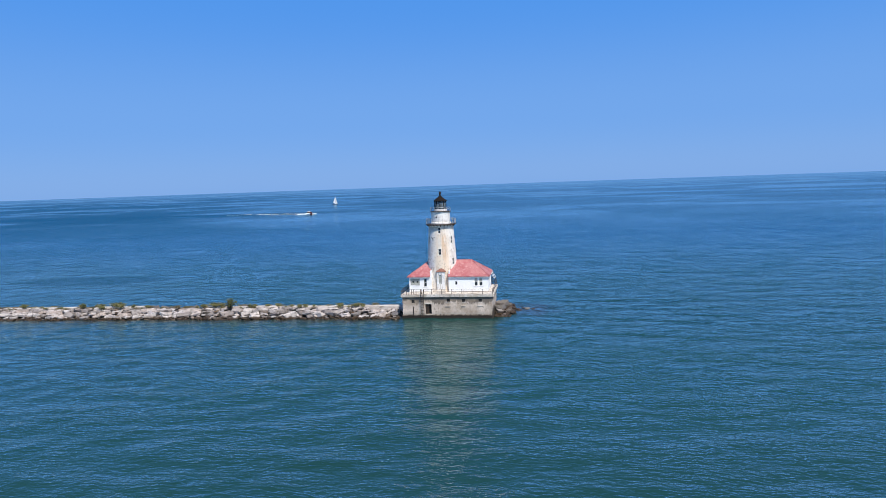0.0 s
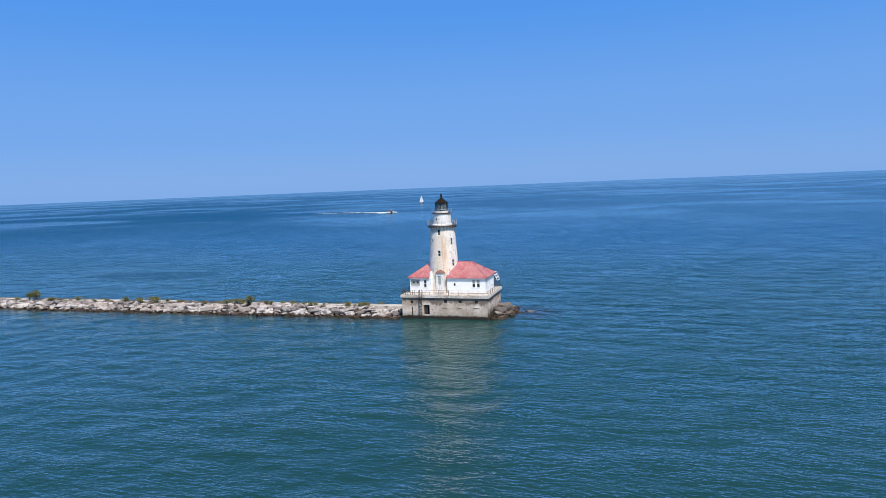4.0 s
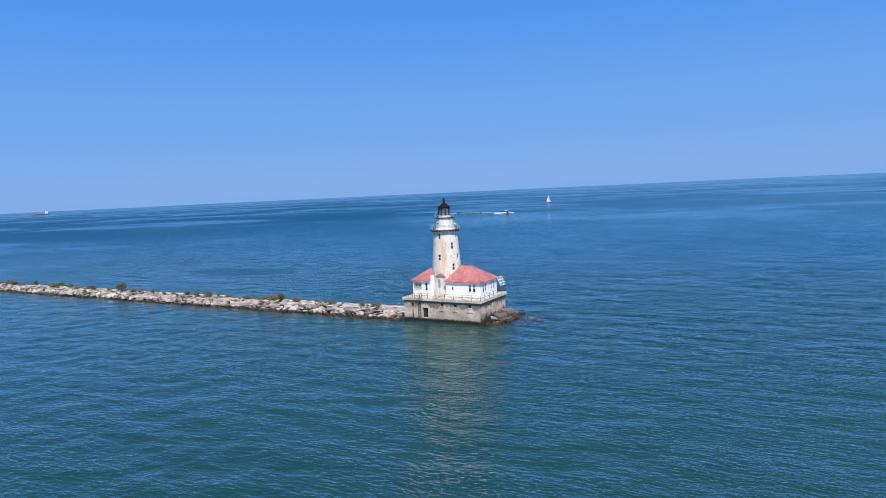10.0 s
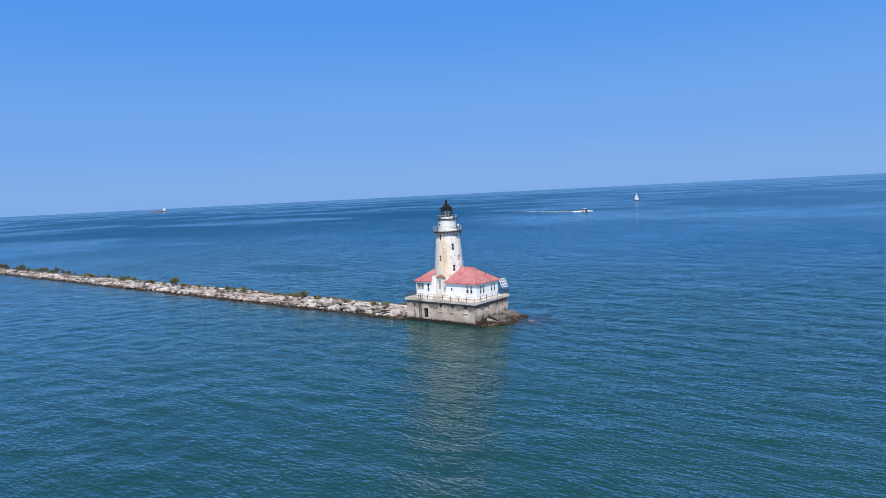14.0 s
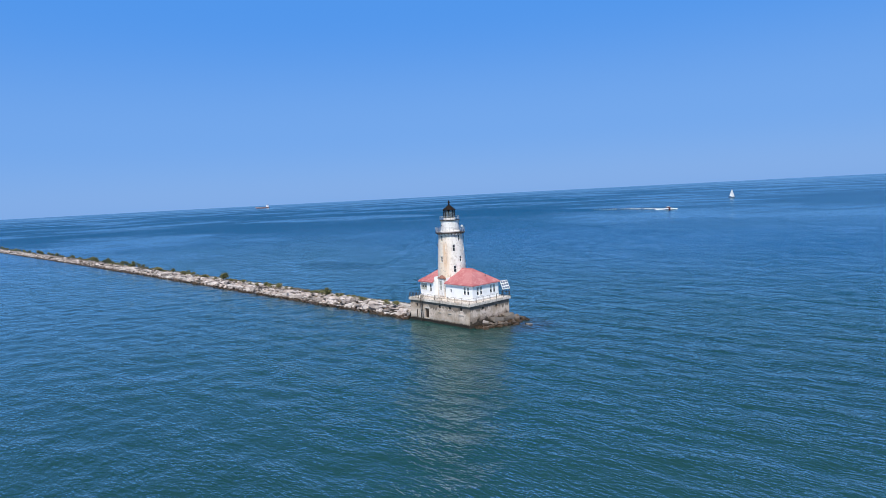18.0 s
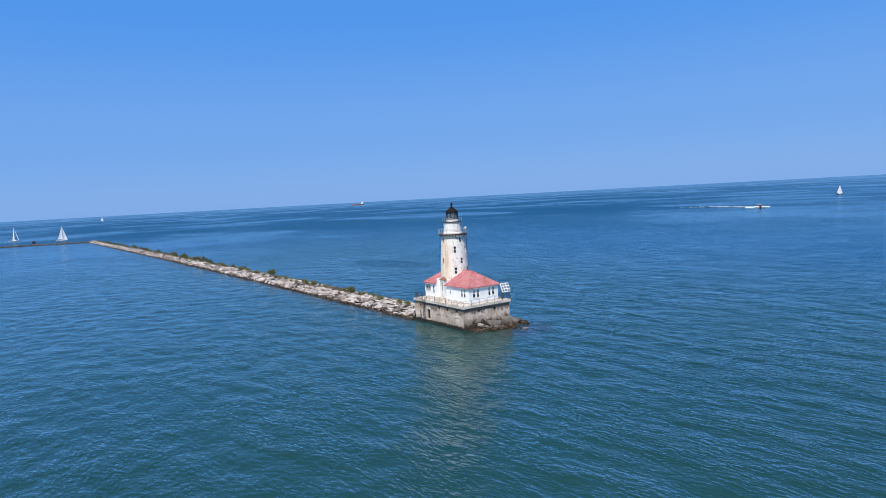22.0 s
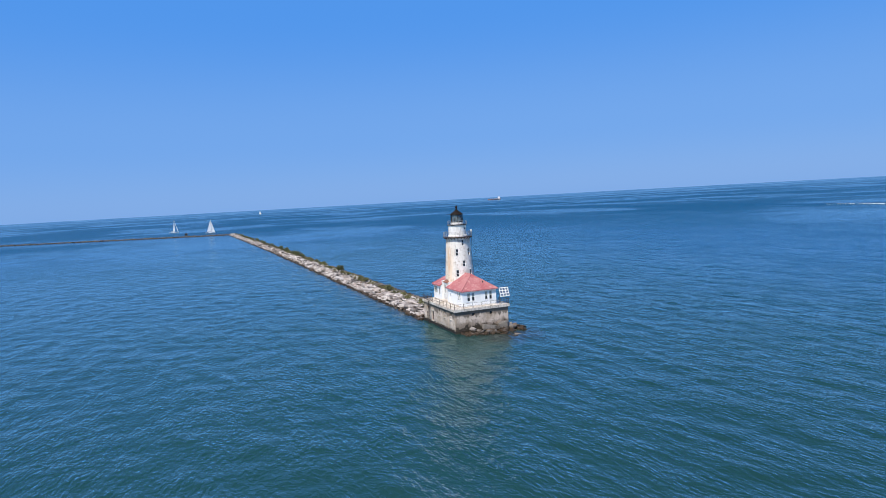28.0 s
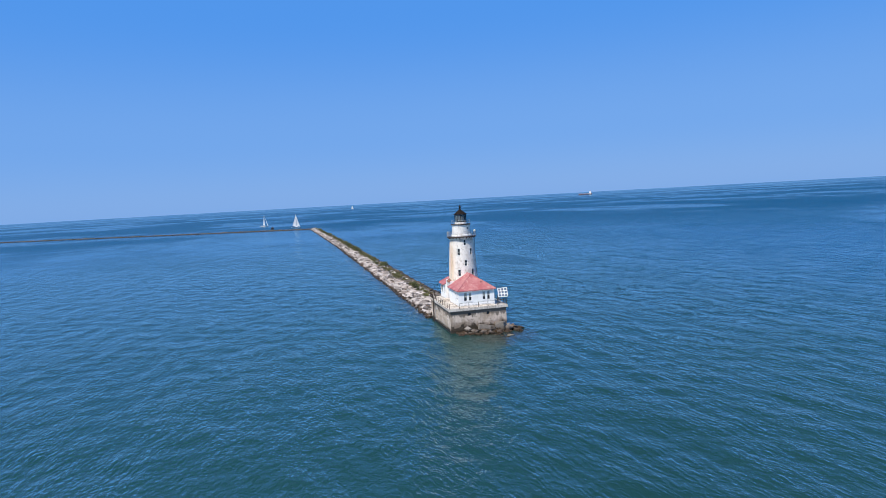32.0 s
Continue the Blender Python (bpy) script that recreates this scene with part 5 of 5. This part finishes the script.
def sailboat(label, at, turn, length, mast, hull_material, both=True):
    b = thing("sailboat", label, "sailboat", "sailboats", (at[0], at[1], 0.0))
    b.rotation_euler.z = radians(turn)
    h = part("hull", hull(length, length * 0.29, 1.05), hull_material, b, smooth=True)
    part("stripe", Shape().box(-length * 0.45, length * 0.2, -length * 0.146, length * 0.146, 0.8, 0.95), TRIM, h)
    part("cabin", Shape().box(-length * 0.12, length * 0.22, -length * 0.085, length * 0.085, 1.0, 1.65, None, 0.18), HULL_WHITE, b)
    part("mast", Shape().tube([(length * 0.08, 0, 1.0), (length * 0.08, 0, mast)], 0.13, 6), GREY_IRON, b)
    part("boom", Shape().tube([(length * 0.08, 0, 2.3), (-length * 0.36, 0.6, 2.25)], 0.1, 6), GREY_IRON, b)
    part("mainsail", sail([(length * 0.06, 0.05, 2.4), (-length * 0.36, 0.6, 2.4), (length * 0.07, 0, mast - 0.3)], 0.5) if both else
         sail([(length * 0.06, 0.05, 2.4), (-length * 0.10, 0.2, 2.6), (length * 0.07, 0, mast - 0.3)], 0.1), SAIL, b)
    part("jib", sail([(length * 0.47, 0, 1.3), (-length * 0.02, 0.8, 1.7), (length * 0.1, 0, mast * 0.9)], 0.5) if both else
         sail([(length * 0.47, 0, 1.3), (length * 0.40, 0.1, 1.5), (length * 0.1, 0, mast * 0.9)], 0.1), SAIL, b)
    part("backstay", Shape().tube([(length * 0.08, 0, mast), (-length * 0.48, 0, 1.1)], 0.04, 4), IRON, b)
    return b


sailboat("small dark-hulled sailboat under full white sails far out", (-333, 930), 15, 9.5, 14.0, HULL_BLUE)
sailboat("white sailboat under full sail beyond the breakwater corner", (-770, -37), 95, 12.5, 18.5, HULL_WHITE)
sailboat("white sailboat with sails nearly furled beyond the far breakwater", (-892, -85), 78, 13.0, 19.5, HULL_WHITE, False)
far_boat = sailboat("tiny white sailboat near the horizon", (-3000, 240), 80, 13.0, 17.0, HULL_WHITE)
far_boat.location.z = lake_height(3010)

# speedboat and its wake
MB = Vector((-236, 545, 0))
HEAD = -50.0
boat = thing("motorboat", "dark red motorboat throwing white spray, under way", "motorboat", at=MB)
boat.rotation_euler.z = radians(HEAD)
boat.scale = (1.2, 1.2, 1.2)
part("hull", hull(12.5, 3.8, 1.7, 0.5), HULL_RED, boat, smooth=True)
part("bottom_stripe", Shape().box(-5.9, 2.5, -1.88, 1.88, 0.35, 0.6), HULL_WHITE, boat)
cabin = part("cabin", Shape().box(-3.2, 1.6, -1.3, 1.3, 1.65, 2.75, None, 0.35), DARK, boat, "dark cabin")
part("windscreen", Shape().box(0.7, 1.75, -1.15, 1.15, 1.95, 2.6, None, 0.3), GLASS, cabin)
part("hardtop", Shape().box(-3.6, 0.9, -1.4, 1.4, 2.95, 3.15, None, 0.08), HULL_WHITE, boat)
for x, y in ((-3.3, -1.2), (-3.3, 1.2), (0.5, -1.1), (0.5, 1.1)):
    part("hardtop_post", Shape().tube([(x, y, 1.6), (x, y, 3.0)], 0.06, 5), GREY_IRON, boat)
bpy.context.view_layer.update()
wake = thing("boat_wake", "white foam and spray trailing the motorboat", "wake", at=MB, kind="stuff")
random.seed(51)


def foam_patch(count, place, size):
    """Foam: many small irregular flat lumps on the water."""
    s = Shape()
    for _ in range(count):
        x, y, z, r = place()
        n = 7
        a0 = random.uniform(0, 6.28)
        ring = [(x + r * random.uniform(0.7, 1.3) * math.cos(a0 + 6.283 * i / n) * 2.2, y + r * random.uniform(0.7, 1.3) * math.sin(a0 + 6.283 * i / n), z + 0.02) for i in range(n)]
        s.add(ring + [(x, y, z + r * size)], [(i, (i + 1) % n, n) for i in range(n)])
    return s


WAY = [MB + Vector((-4, 4, 0)), Vector((-270, 566, 0)), Vector((-305, 580, 0)), Vector((-350, 587, 0)), Vector((-420, 590, 0)), Vector((-520, 592, 0)), Vector((-700, 590, 0)), Vector((-900, 582, 0))]


def trail():
    """A spot of foam on the way that the boat has come, thinning out behind it."""
    u = random.random() ** 1.6
    left, k = 125 * u, 0
    while left > (WAY[k + 1] - WAY[k]).length:
        left, k = left - (WAY[k + 1] - WAY[k]).length, k + 1
    p = WAY[k].lerp(WAY[k + 1], left / (WAY[k + 1] - WAY[k]).length) - MB
    p = Matrix.Rotation(radians(-HEAD), 3, "Z") @ p
    spread = 1.0 + 1.6 * u
    return p.x + random.gauss(0, spread), p.y + random.gauss(0, spread), 0.08 + 0.5 * (1 - u), random.uniform(0.4, 1.0)


def spray():
    u = random.random()
    sgn = random.choice((-1, 1))
    return 5.5 - 15 * u, sgn * (1.6 + 10.0 * u * random.uniform(0.6, 1.0)), 0.05 + 1.5 * (1 - u) * random.random(), random.uniform(0.4, 0.9)


part("foam_trail", foam_patch(2200, trail, 0.7), FOAM, wake)
part("bow_spray", foam_patch(900, spray, 0.9), FOAM, wake)
wake.rotation_euler.z = radians(HEAD)

# the long low swell that the boat has left behind on its way
ridge = Shape()
for k, p in enumerate(WAY):
    w, h = 3.4 + 1.1 * k, 1.45 - 0.09 * k
    ridge.v += [(p.x, p.y - w, -0.03), (p.x, p.y - 0.3 * w, h), (p.x, p.y + 0.3 * w, h), (p.x, p.y + w, -0.03)]
for k in range(len(WAY) - 1):
    for i in range(3):
        ridge.f.append((4 * k + i, 4 * k + i + 1, 4 * k + i + 5, 4 * k + i + 4))
swell = part("wake_swell", ridge, WATER, wake, smooth=True)
swell.matrix_parent_inverse = pose(*MB, 0, 0, HEAD).inverted()

# laden freighter at the horizon
ship = thing("freighter", "long rust-red freighter with a white deckhouse at the horizon", "ship", at=(-3320, 1630, lake_height(3698)))
ship.rotation_euler.z = radians(242)
ship.scale = (0.88, 0.88, 0.88)
part("hull", hull(86, 13, 5.5, 0.25), SHIP_RED, ship)
part("deckhouse", Shape().box(-38, -24, -5, 5, 5.6, 17, None, 0.4), HULL_WHITE, ship)
part("bridge", Shape().box(-36, -27, -6, 6, 17, 20, None, 0.3), HULL_WHITE, ship)
part("funnel", Shape().box(-37.5, -34, -1.6, 1.6, 20, 24, None, 0.3), SHIP_RED, ship)
for x in (-16, -2, 12, 26):
    part("hatch", Shape().box(x - 5, x + 5, -4, 4, 5.6, 7.4, None, 0.3), BOARD, ship)
part("mast", Shape().tube([(36, 0, 6), (36, 0, 16)], 0.4, 6), GREY_IRON, ship)

# ---- breakwater stones, last ----
near = stone_rows(-60, -8.8, 11)
near.sort(key=lambda q: -q[1].translation.x)
for k, m, dark in near[:300]:
    ob = new("rock", (STONES, DARK_STONES)[dark][k])
    ob.parent = breakwater
    ob.matrix_basis = m
far_stones = near[300:] + stone_rows(-655, -60, 12)
joined_stones("loose_stone", [q[:2] for q in far_stones if not q[2]], "limestone blocks further along the breakwater", breakwater)
joined_stones("wet_stone", [q[:2] for q in far_stones if q[2]], "dark wet stones along the waterline, and fillers darkened as gap shade", breakwater, DARK_ROCK)
